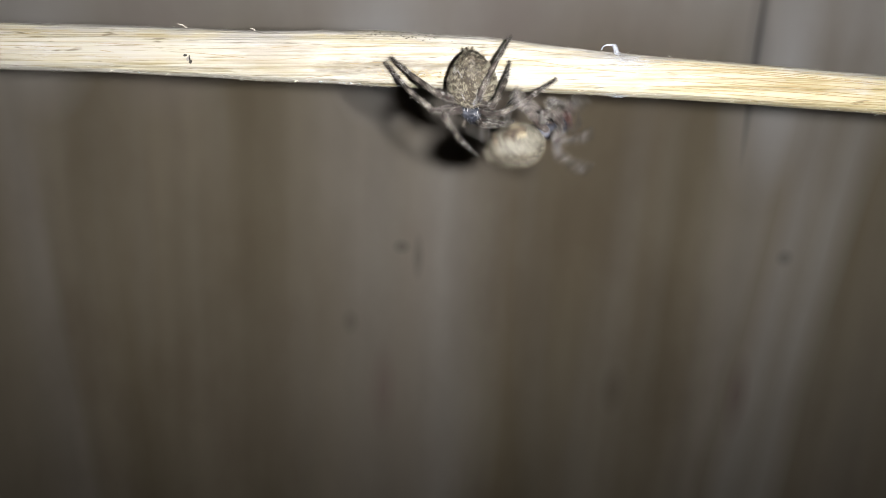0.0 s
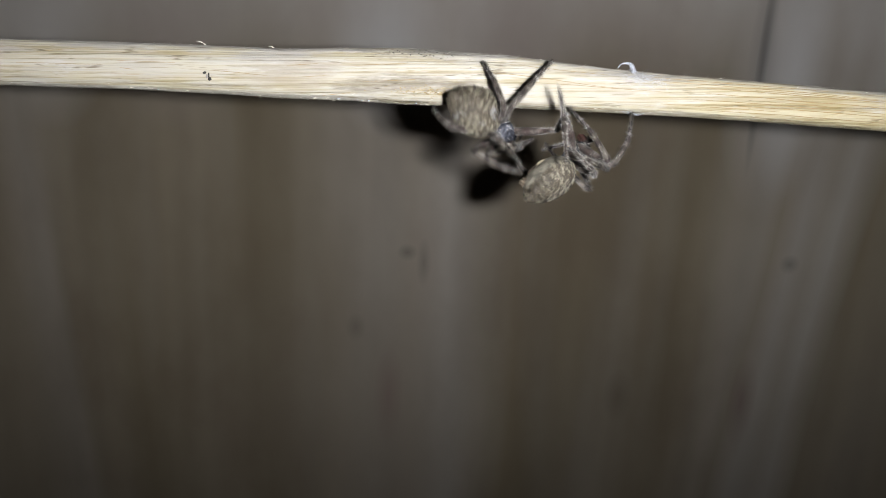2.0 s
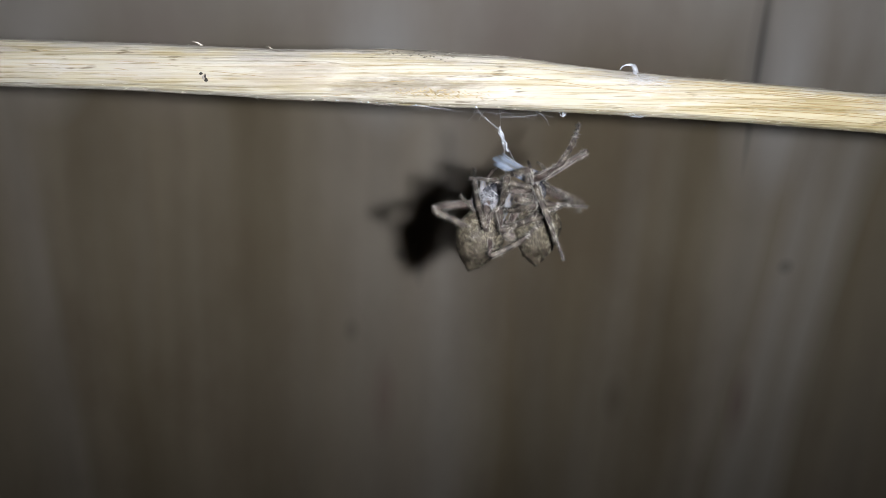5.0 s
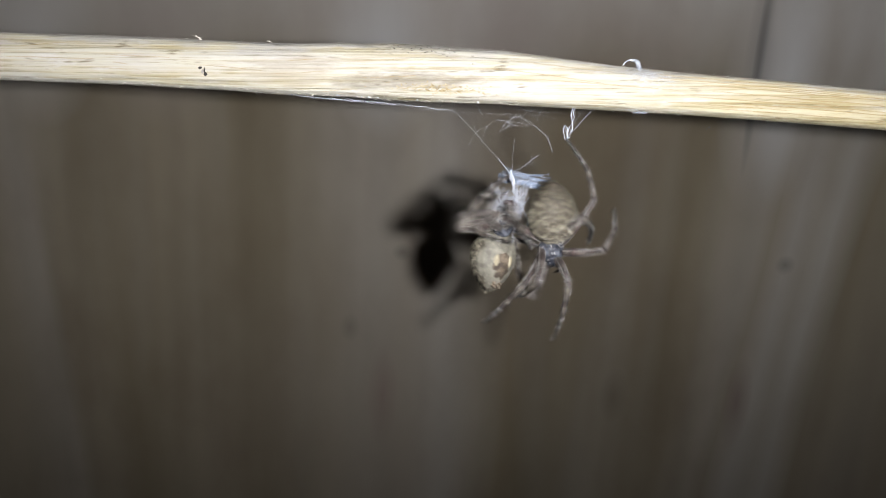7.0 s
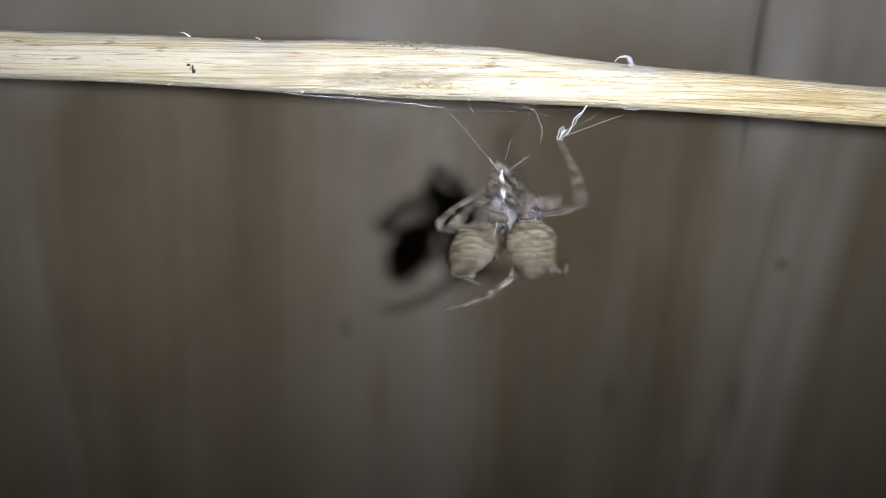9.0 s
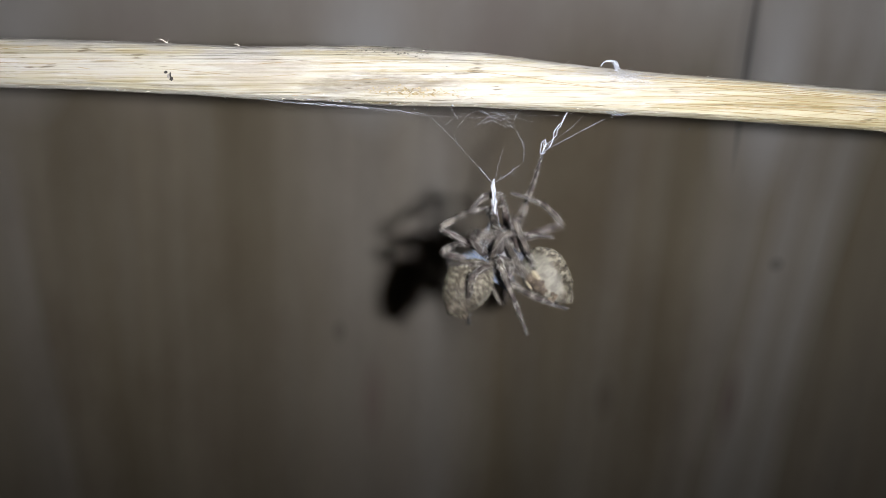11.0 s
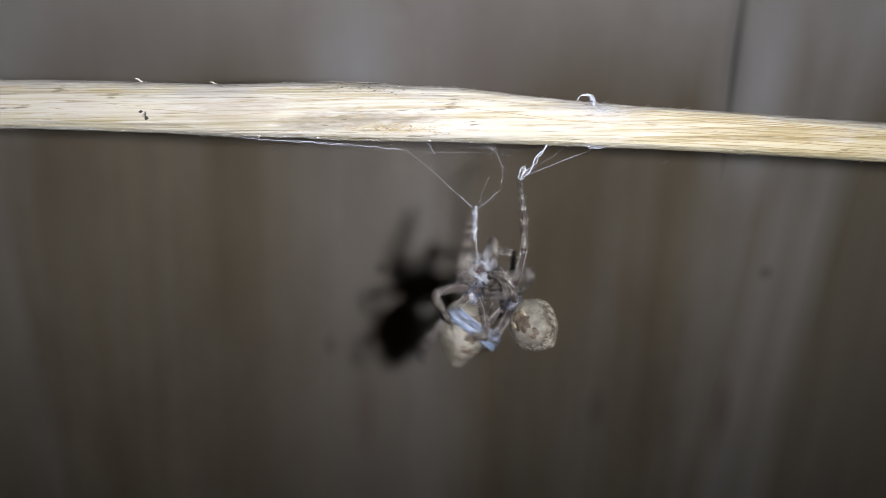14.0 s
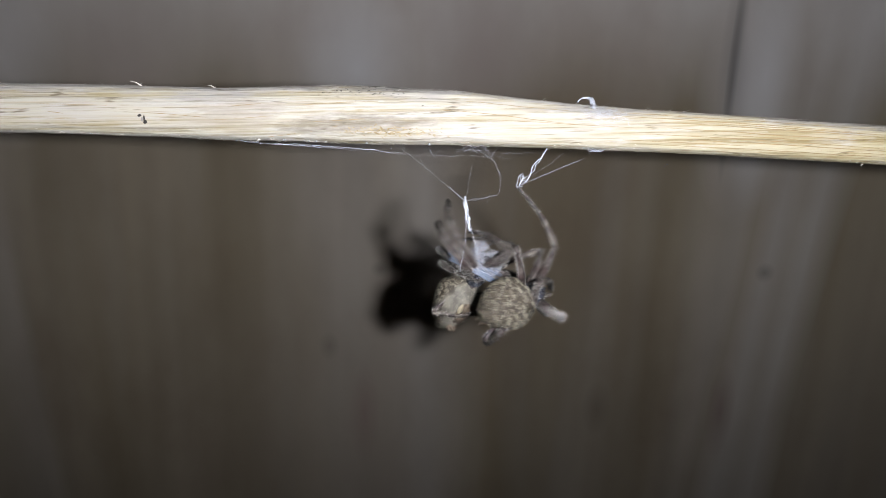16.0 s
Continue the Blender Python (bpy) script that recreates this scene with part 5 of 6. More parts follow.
    stance(A, 11.5, (4.8, 111.0, -6.4), (0.19, 0.57, 0.80), (-0.08, -0.80, 0.59), (6.7, 122.9, -0.7, 10.8, 120.5, 5.3), (-0.3, 111.5, -6.4, -2.5, 121.2, -0.9), (7.9, 111.0, 12.5, 1.0, 110.4, 3.5), (2.4, 120.0, -1.8, 0.5, 109.1, 1.2), (10.7, 115.1, 1.2, 14.0, 119.4, 3.7), (1.9, 113.5, 3.9, 13.3, 113.3, 4.4), (11.3, 119.4, -5.5, 13.5, 109.2, -0.9), (6.7, 118.1, -15.6, 5.7, 108.7, -9.3), spin=(0, 0, 1, 26))
    stance(A, 12.0, (1.6, 113.0, -2.5), (0.74, 0.26, 0.62), (-0.40, -0.58, 0.72), (9.9, 120.3, 0.5, 16.5, 116.4, 2.5), (11.8, 113.6, 5.4, 0.1, 119.1, 6.5), (7.1, 109.2, 13.4, 0.6, 110.5, 4.2), (-8.0, 106.9, 6.8, -3.1, 115.7, 1.4), (8.2, 119.5, 2.5, 4.0, 109.5, 6.0), (7.7, 114.0, 14.1, 6.5, 107.3, 5.0), (8.4, 96.8, 0.0, 3.9, 106.9, 2.7), (9.5, 115.0, -7.1, 0.7, 108.7, -3.6), spin=(0, 0.3, 1, 32))
    stance(A, 12.5, (3.6, 110.0, -0.5), (0.64, 0.70, 0.31), (-0.46, 0.02, 0.89), (7.9, 108.6, 4.9, 11.9, 118.7, 8.2), (5.0, 110.1, 2.6, 3.0, 121.1, 5.0), (10.0, 119.2, 1.3, 15.6, 116.6, -3.1), (5.7, 105.2, 14.6, 6.6, 106.3, 3.2), (12.9, 115.7, -2.3, 17.1, 119.6, 2.6), (12.2, 115.8, 5.1, 7.2, 105.8, 2.7), (13.2, 114.2, -1.8, 7.9, 104.5, 1.1), (5.6, 114.1, -8.6, 5.8, 104.8, -2.0))
    stance(A, 13.0, (1.0, 112.0, -0.8), (0.83, 0.36, 0.43), (-0.03, 0.79, -0.61), (10.9, 117.2, -1.8, 14.1, 119.0, 0.2), (5.6, 114.5, 5.5, 8.3, 104.0, 2.3), (14.0, 113.3, 1.2, 7.9, 103.8, -0.1), (11.5, 111.5, -13.0, 4.6, 107.0, -5.2), (16.3, 117.6, 3.1, 11.8, 121.2, 2.2), (7.9, 116.0, 8.1, 4.1, 105.6, 5.4), (6.9, 107.2, 13.7, 1.0, 106.0, 4.0), (-5.6, 123.2, 0.3, -2.0, 112.7, -2.6), spin=(0, 0.3, 1, 24))
    stance(A, 13.5, (7.1, 118.0, -1.9), (-0.10, 0.20, 0.97), (-0.52, 0.82, -0.23), (11.7, 119.2, 3.1, 16.0, 121.5, 6.5), (10.0, 120.0, 1.4, 14.6, 121.6, -0.1), (8.4, 114.3, 7.7, 14.4, 124.0, 8.3), (9.8, 109.2, -7.0, 3.1, 117.9, -3.7), (8.5, 116.5, 15.1, 7.1, 109.2, 6.4), (3.7, 119.4, 0.7, 2.1, 109.7, 6.5), (12.4, 112.9, 1.3, 2.9, 109.3, 6.5), (-7.8, 113.9, -6.2, 1.4, 111.2, -0.1), spin=(0, 0, 1, 10))
    stance(A, 14.0, (6.8, 111.0, -3.1), (0.20, 0.46, 0.87), (-0.48, 0.82, -0.32), (11.4, 115.2, -0.2, 14.6, 120.0, 0.2), (14.7, 118.4, 1.3, 17.2, 118.5, 1.4), (9.8, 115.4, 5.6, 12.8, 104.8, 2.7), (5.4, 115.3, -0.3, 9.6, 105.2, -3.5), (8.9, 111.7, 14.5, 7.0, 104.6, 5.8), (8.9, 111.0, 14.7, 6.2, 104.1, 6.0), (7.7, 112.1, -4.2, 2.7, 104.7, 2.9), (0.5, 119.9, -8.6, 1.8, 109.6, -3.8), spin=(0, 1, 0.3, 14))
    stance(A, 14.5, (10.1, 113.0, -1.3), (0.05, 0.47, 0.88), (-0.51, -0.75, 0.43), (13.5, 114.6, 5.1, 13.4, 116.4, -3.3), (7.7, 113.5, 2.7, 6.8, 124.0, -1.5), (8.8, 118.4, 14.7, 7.4, 110.2, 7.0), (11.4, 104.3, -7.8, 11.5, 115.6, -6.2), (15.5, 119.2, 1.5, 16.2, 124.0, 1.2), (9.5, 118.8, 13.0, 8.0, 109.5, 6.6), (9.0, 117.2, 11.2, 9.9, 107.9, 4.6), (4.1, 119.8, 6.2, 7.6, 108.9, 5.4), spin=(0, 0.4, 1, 8))
    stance(A, 15.0, (16.3, 121.0, -2.5), (-0.30, 0.21, 0.93), (0.50, 0.87, -0.03), (8.5, 120.6, 16.6, 11.6, 113.2, 8.5), (9.4, 118.5, 16.1, 12.9, 112.3, 7.2), (17.0, 114.9, 4.6, 22.1, 125.1, 5.3), (19.6, 120.6, -5.2, 17.1, 112.0, 1.8), (12.3, 116.6, 4.4, 5.4, 121.7, 9.7), (15.3, 118.5, 4.5, 16.0, 126.8, -2.5), (16.9, 121.5, 1.7, 4.5, 124.9, 1.3), (13.2, 116.7, 2.3, 12.9, 117.2, -5.8), spin=(0, 0, 1, 20))
    stance(A, 15.5, (13.0, 124.0, 6.1), (-0.50, -0.83, 0.24), (-0.22, 0.39, 0.89), (8.6, 117.7, 15.9, 5.4, 109.3, 8.9), (10.6, 118.8, 12.4, 8.7, 108.4, 8.0), (15.3, 120.1, 6.0, 18.5, 121.2, 2.6), (8.2, 121.3, 4.5, 14.2, 116.7, -1.8), (10.9, 120.2, 8.9, 11.6, 108.9, 7.6), (5.0, 119.4, 11.5, 6.1, 109.6, 5.8), (13.8, 121.2, 1.3, 10.0, 121.7, -2.6), (10.5, 115.2, 6.3, 16.8, 124.6, 7.8), spin=(0, 0.5, 1, 8))
    stance(A, 16.0, (6.0, 119.0, 1.3), (0.49, -0.31, 0.81), (-0.47, 0.69, 0.55), (7.4, 117.2, 11.0, 14.1, 108.1, 9.5), (8.2, 116.2, 2.7, 15.7, 122.7, 1.5), (9.5, 112.6, 4.6, 3.9, 122.1, 7.5), (13.6, 117.8, 0.8, 13.6, 118.2, -3.3), (8.3, 116.9, 12.2, 13.2, 107.1, 9.1), (5.2, 118.9, 17.2, 5.6, 108.8, 11.9), (3.9, 121.1, 13.8, 4.2, 110.0, 11.3), (8.2, 111.6, 5.5, 3.5, 121.1, 9.8), spin=(0, 0.3, 1, 16))
    stance(B, 0.0, (11.2, 113.0, 16.1), (0.91, 0.25, 0.32), (0.03, 0.74, -0.67), (15.8, 94.1, 18.7, 15.6, 105.3, 20.5), (23.4, 113.4, 18.1, 16.4, 104.8, 15.6), (23.2, 114.4, 12.5, 16.8, 105.0, 13.5), (9.6, 94.6, 20.6, 11.6, 105.8, 21.0), (12.9, 120.4, 19.1, 15.3, 122.6, 21.1), (11.0, 119.9, 20.0, 17.4, 106.0, 22.4), (3.9, 116.1, 20.0, 8.4, 118.3, 18.7), (22.4, 112.6, 23.3, 14.8, 105.0, 19.7), spin=(0, 1, 0, 24))
    stance(B, 0.5, (11.0, 116.0, 22.8), (0.98, 0.17, -0.06), (0.03, -0.49, -0.87), (16.5, 108.8, 29.6, 22.6, 110.5, 20.1), (15.3, 99.7, 20.2, 18.2, 110.5, 18.1), (15.3, 98.0, 22.5, 13.9, 109.2, 20.9), (11.7, 98.5, 21.6, 13.4, 109.6, 20.1), (7.5, 119.2, 20.0, 11.0, 120.5, 19.1), (11.5, 121.7, 20.0, 15.3, 127.3, 21.0), (13.6, 101.3, 19.3, 16.5, 112.1, 17.5), (12.2, 99.7, 19.8, 14.3, 110.8, 19.0))
    stance(B, 1.0, (11.2, 113.0, 17.4), (0.80, 0.16, 0.58), (0.21, 0.83, -0.51), (15.0, 98.6, 20.7, 19.5, 107.6, 15.4), (25.2, 114.4, 21.1, 20.1, 104.8, 17.6), (13.9, 112.0, 24.5, 16.4, 104.4, 16.4), (17.8, 112.9, 26.4, 14.6, 103.4, 21.0), (7.2, 121.0, 20.0, 10.5, 118.8, 20.4), (4.3, 114.6, 20.0, 12.3, 121.3, 20.9), (13.4, 108.4, 20.7, 8.6, 118.7, 19.4), (16.1, 114.1, 25.4, 13.1, 104.5, 20.0), spin=(0.2, 1, 0, 16))
    stance(B, 1.5, (15.7, 112.0, 13.8), (0.57, 0.37, 0.73), (0.38, 0.67, -0.63), (25.2, 114.2, 23.6, 21.3, 104.9, 18.4), (15.6, 110.8, 24.9, 21.0, 104.3, 17.3), (26.1, 109.4, 22.7, 19.9, 104.8, 14.2), (21.2, 112.6, 22.1, 18.0, 104.1, 15.2), (13.0, 116.8, 20.0, 12.8, 120.4, 21.0), (15.2, 117.3, 18.0, 12.2, 120.8, 21.1), (14.7, 113.9, 12.6, 15.7, 105.6, 20.4), (17.3, 114.3, 25.9, 14.1, 105.4, 19.5))
    stance(B, 2.0, (13.6, 112.0, 13.3), (0.78, 0.28, 0.55), (0.61, -0.20, -0.76), (26.7, 112.7, 23.9, 22.4, 106.8, 15.1), (16.5, 110.7, 24.4, 21.4, 105.4, 15.5), (13.9, 97.2, 14.3, 15.0, 105.2, 22.2), (23.4, 114.7, 15.3, 18.2, 104.5, 15.4), (13.2, 116.0, 18.6, 15.0, 122.8, 20.7), (13.9, 118.1, 20.0, 14.0, 123.3, 17.6), (7.9, 114.0, 18.5, 12.4, 122.2, 14.6), (14.6, 97.2, 16.2, 19.7, 107.0, 13.6))
    stance(B, 2.5, (16.3, 112.0, 13.9), (0.30, 0.35, 0.89), (0.57, 0.68, -0.46), (10.5, 118.5, 17.9, 12.3, 110.4, 15.8), (12.8, 117.0, 17.6, 10.0, 114.2, 21.0), (29.1, 117.0, 15.6, 23.4, 107.1, 14.8), (14.3, 111.4, 24.5, 18.5, 103.7, 17.1), (19.0, 110.4, 23.0, 23.0, 120.8, 20.7), (6.6, 121.0, 20.0, 9.3, 118.8, 18.6), (15.6, 111.0, 17.4, 14.2, 122.3, 17.5), (7.2, 112.7, 19.7, 15.0, 105.1, 16.5))
    stance(B, 3.0, (14.5, 114.0, 15.8), (0.36, 0.46, 0.81), (0.72, -0.69, 0.08), (11.9, 115.3, 19.9, 9.0, 123.7, 21.0), (13.0, 97.5, 22.2, 14.1, 108.9, 22.8), (13.0, 117.9, 14.2, 11.9, 108.7, 20.9), (6.1, 101.2, 12.2, 10.2, 111.3, 15.4), (8.9, 125.1, 18.8, 10.0, 124.7, 20.8), (25.4, 109.4, 21.7, 24.8, 119.8, 17.1), (20.6, 117.7, 25.0, 19.9, 112.0, 15.1), (13.1, 104.9, 23.5, 17.1, 110.7, 14.5))
    stance(B, 3.5, (13.1, 119.0, 24.9), (0.91, -0.40, -0.12), (-0.34, -0.54, -0.77), (27.5, 116.6, 24.0, 19.9, 108.9, 20.5), (11.6, 117.0, 18.5, 15.5, 122.0, 14.5), (7.9, 121.2, 20.0, 11.2, 117.2, 21.7), (11.2, 107.7, 24.0, 10.9, 118.7, 21.1), (9.9, 119.8, 19.9, 24.2, 124.0, 20.1), (16.4, 109.5, 22.1, 17.3, 119.2, 16.2), (14.3, 109.8, 21.7, 16.0, 119.8, 16.4), (13.3, 108.9, 20.3, 14.2, 119.9, 17.3))
    stance(B, 3.7, (10.5, 116.0, 20.6), (0.99, -0.16, 0.02), (-0.13, -0.85, -0.52), (17.9, 112.0, 18.1, 16.5, 112.0, 20.3), (8.0, 114.0, 21.7), (11.0, 113.0, 22.9, 8.2, 112.0, 18.5), (12.2, 112.0, 17.2, 10.9, 112.0, 18.9), (25.1, 113.0, 21.6, 19.6, 112.0, 19.0), (13.6, 110.0, 13.5, 13.3, 111.0, 19.7), (13.5, 109.0, 7.0, 13.6, 110.0, 12.6), (11.6, 111.0, 14.0, 12.9, 111.0, 18.8))
    stance(B, 5.8, (10.2, 113.0, 1.1), (0.40, 0.15, 0.90), (0.65, -0.74, -0.17), (17.4, 115.0, 20.5), (12.0, 115.0, 12.5, 10.9, 107.1, 11.3), (6.0, 115.0, 12.4, 9.2, 106.4, 8.2), (15.9, 111.0, 4.5, 9.5, 107.4, 5.0), None, (19.5, 112.0, 8.8, 15.9, 112.4, 8.2), (20.8, 110.0, -0.6, 14.7, 112.0, 4.8), (11.4, 109.0, -5.6, 12.3, 110.2, 3.3), spin=(0, 1, 0, 40))
    stance(B, 6.0, (16.8, 113.0, 5.2), (-0.60, 0.45, 0.66), (0.58, 0.81, -0.02), (8.1, 117.4, 12.4, 11.5, 106.6, 13.3), (21.6, 115.3, 12.9, 15.1, 106.2, 10.8), (17.4, 115.0, 20.5, 17.7, 106.9, 12.5), (21.4, 113.5, 8.8, 13.7, 105.0, 8.7), (8.7, 116.7, 5.7, 6.4, 119.4, 3.3), (5.5, 119.8, 4.7, 3.7, 120.6, 8.3), (10.9, 117.5, 2.6, 12.0, 106.6, 5.8), (16.4, 121.2, -2.4, 12.7, 110.7, 0.0), spin=(0, 1, 0, 14))
    stance(B, 6.5, (19.5, 111.0, 9.8), (-0.84, 0.53, 0.11), (0.54, 0.81, 0.24), (13.2, 116.7, 6.9, 8.0, 121.4, 9.4), (12.5, 114.9, 15.3, 13.7, 104.5, 10.9), (9.4, 114.8, 12.2, 12.5, 104.0, 10.0), (21.8, 113.7, 15.2, 16.4, 104.0, 12.8), (16.0, 115.0, 20.0, 15.0, 122.3, 11.3), (11.5, 116.0, 4.9, 11.4, 120.0, 2.6), (12.2, 115.3, -3.5, 14.1, 106.4, 3.4), (17.5, 114.7, -0.8, 14.8, 105.1, 4.8), spin=(0, 1, 0, 18))
    stance(B, 7.0, (13.2, 109.0, 8.1), (0.08, 0.41, -0.91), (0.12, -0.91, -0.40), (13.9, 112.7, -11.1, 15.0, 105.8, -2.2), (23.7, 115.2, 8.9, 20.2, 106.4, 2.6), (16.3, 115.0, 19.8, 19.5, 109.8, 10.2), (19.7, 115.1, 3.7, 16.7, 104.7, 7.2), (8.2, 113.8, 4.3, 7.5, 119.4, -2.4), (3.4, 113.7, -8.7, 8.9, 106.2, -2.1), (7.9, 116.5, -4.5, 10.6, 105.7, -2.0), (12.2, 117.9, 3.4, 5.1, 115.9, 7.1), spin=(0, 0.4, 1, 14))
    stance(B, 7.5, (18.7, 109.0, 12.2), (-0.58, 0.81, 0.05), (-0.52, -0.42, 0.74), (19.4, 118.3, -2.8, 16.0, 110.2, 4.4), (11.2, 116.9, 12.0, 15.1, 106.2, 11.7), (13.3, 115.9, 1.7, 13.9, 105.9, 7.2), (7.9, 114.0, 8.2, 14.9, 105.0, 8.8), (10.9, 115.7, 11.9, 8.8, 122.0, 10.5), (10.9, 118.0, 14.8, 15.3, 107.5, 14.5), (29.2, 122.7, 4.3, 24.8, 113.3, 9.0), (16.2, 115.0, 20.1, 22.8, 107.9, 14.1), spin=(0, 1, 0, 10))
    stance(B, 8.0, (14.3, 110.0, 2.7), (-0.40, 0.61, 0.69), (0.13, -0.71, 0.70), (11.4, 120.6, 8.0, 11.4, 117.1, -1.7), (10.0, 118.8, 2.9, 6.5, 122.4, 3.1), (8.2, 117.1, 8.8, 11.3, 106.2, 9.0), (6.0, 117.5, 3.4, 9.6, 107.5, -0.9), (12.4, 119.0, 3.9, 12.4, 121.2, 0.0), (23.5, 118.5, 3.6, 18.5, 109.9, 9.1), (15.7, 115.0, 18.5, 17.2, 108.3, 9.4), (21.7, 116.2, -10.1, 19.9, 112.6, 0.6), spin=(0, 1, 0, 30))
    stance(B, 8.5, (14.7, 113.0, 4.4), (-0.63, 0.40, 0.67), (0.55, 0.84, 0.00), (9.6, 114.3, 5.3, 4.5, 121.8, 11.9), (6.9, 116.7, 8.9, 9.0, 105.5, 9.4), (10.4, 116.4, 14.2, 11.9, 105.3, 12.1), (5.0, 115.0, -0.8, 9.9, 106.0, 4.2), (5.6, 116.7, 4.2, 2.4, 121.5, 9.7), (12.1, 116.9, 5.9, 3.2, 117.9, 1.9), (15.7, 115.0, 18.1, 13.0, 107.2, 10.2), (4.7, 106.7, -0.2, 12.5, 115.0, -1.2), spin=(0, 0, 1, 26))
    stance(B, 9.0, (11.4, 110.0, 2.3), (0.10, 0.45, 0.89), (0.23, -0.88, 0.42), (7.2, 119.2, 7.5, 3.0, 113.1, 11.4), (6.9, 115.9, 10.9, 10.2, 105.6, 7.3), (8.3, 116.6, 10.3, 10.4, 105.4, 10.0), (-1.4, 110.8, -6.6, 8.8, 113.3, -2.1), (12.2, 116.6, 4.4, 8.8, 122.7, 6.6), (16.3, 115.0, 19.3, 20.7, 118.9, 9.5), (7.9, 117.6, 8.0, 6.5, 113.5, 1.1), (18.2, 119.9, 0.7, 14.8, 109.2, -1.0), spin=(0, 0, 1, 24))
    stance(B, 9.2, (13.4, 111.0, 1.8), (-0.09, 0.32, 0.94), (0.43, -0.84, 0.32), (11.2, 113.0, 10.4, 10.4, 109.3, 12.5), (7.0, 114.0, 9.6, 8.6, 107.7, 10.7), None, (4.1, 110.0, -2.4, 10.8, 106.5, 4.7), (16.3, 115.0, 19.3), (17.8, 112.0, 6.9, 15.7, 111.2, 10.2), (17.5, 110.0, -0.7, 16.3, 110.2, 6.8), (15.4, 110.0, -2.3, 14.6, 108.4, 4.5), spin=(0, 0, 1, 30))
    stance(B, 9.8, (14.7, 113.0, 4.4), (-0.63, 0.40, 0.67), (0.55, 0.84, 0.00), (7.7, 116.9, 6.7, 1.4, 118.0, 8.3), (6.9, 116.7, 8.9, 9.0, 105.5, 9.4), (10.4, 116.4, 14.2, 11.9, 105.3, 12.1), (5.0, 115.0, -0.8, 9.9, 106.0, 4.2), (4.6, 117.4, 9.3, 4.9, 121.9, 4.8), (6.6, 120.0, 5.5, 3.9, 120.9, 3.6), (15.7, 115.0, 18.1, 13.0, 107.2, 10.2), (4.7, 106.7, -0.2, 12.5, 115.0, -1.2), spin=(0, 0, 1, 26))
    stance(B, 10.5, (15.8, 108.0, -2.5), (-0.26, 0.82, 0.51), (0.68, -0.22, 0.70), (9.3, 119.5, 1.9, 11.2, 122.9, -1.2), (8.2, 115.4, 7.3, 13.2, 105.5, 4.5), (1.5, 107.6, 3.9, 12.3, 104.2, 3.1), (6.8, 113.7, -1.7, 11.4, 103.5, 0.4), (16.3, 115.0, 18.1, 17.7, 118.1, 7.2), (5.9, 112.0, 8.5, 15.6, 117.9, 7.6), (13.5, 118.6, 1.7, 10.7, 121.2, -4.8), (8.7, 116.3, -7.1, 10.9, 105.5, -4.4), spin=(0, 0.5, 1, 14))
    stance(B, 11.3, (15.6, 113.0, 0.0), (-0.58, 0.16, 0.80), (0.42, 0.90, 0.13), None, None, (18.8, 112.0, 2.6, 14.8, 105.9, 7.1), (19.4, 111.0, -2.4, 14.8, 106.3, 3.8), (15.9, 115.0, 18.0), (8.9, 114.0, 6.0, 6.9, 109.8, 5.2), (6.2, 112.0, -0.7, 8.8, 109.4, 2.1), (17.7, 111.0, -5.7, 11.8, 108.1, 1.3), spin=(0, 1, 0, 12))
    stance(B, 11.5, (12.4, 113.0, 0.0), (-0.31, 0.63, 0.71), (0.56, 0.73, -0.40), (7.0, 118.4, 3.5, 7.0, 124.5, 3.6), (15.9, 115.0, 18.0, 14.0, 123.2, 10.3), (14.3, 118.0, 7.5, 13.2, 106.9, 5.2), (9.7, 121.2, -5.0, 14.2, 111.1, -2.2), (7.6, 118.6, -3.7, 1.5, 121.8, 3.4), (4.3, 120.1, -1.1, 5.0, 121.5, -1.7), (11.7, 117.9, 8.4, 8.5, 107.4, 5.2), (6.4, 117.8, 1.0, 9.2, 106.8, 2.0), spin=(0, 0.5, 1, 16))
    stance(B, 12.0, (15.8, 108.0, -2.5), (-0.26, 0.82, 0.51), (0.68, -0.22, 0.70), (6.4, 116.8, 0.0, 7.1, 121.4, -0.6), (8.2, 115.4, 7.3, 13.2, 105.5, 4.5), (1.5, 107.6, 3.9, 12.3, 104.2, 3.1), (6.8, 113.7, -1.7, 11.4, 103.5, 0.4), (16.3, 115.0, 18.1, 17.7, 118.1, 7.2), (5.9, 112.0, 8.5, 15.6, 117.9, 7.6), (6.2, 115.8, 0.1, 20.3, 120.5, -0.4), (8.7, 116.3, -7.1, 10.9, 105.5, -4.4), spin=(0, 0.5, 1, 14))
    stance(B, 12.5, (16.3, 110.0, -3.3), (-0.25, 0.56, 0.79), (0.91, -0.13, 0.38), (11.3, 95.1, 0.7, 10.3, 105.8, 4.6), (8.6, 115.3, 5.1, 11.7, 104.4, 3.9), (6.3, 114.3, 2.5, 10.8, 103.8, 1.9), (17.2, 115.6, 6.1, 17.4, 104.8, 2.5), (16.7, 115.0, 17.4, 18.2, 120.0, 7.3), (8.6, 116.1, 2.5, 7.9, 122.1, 0.8), (9.7, 118.9, -2.6, 9.0, 121.9, -1.7), (12.7, 116.0, -11.3, 10.1, 107.2, -4.6))
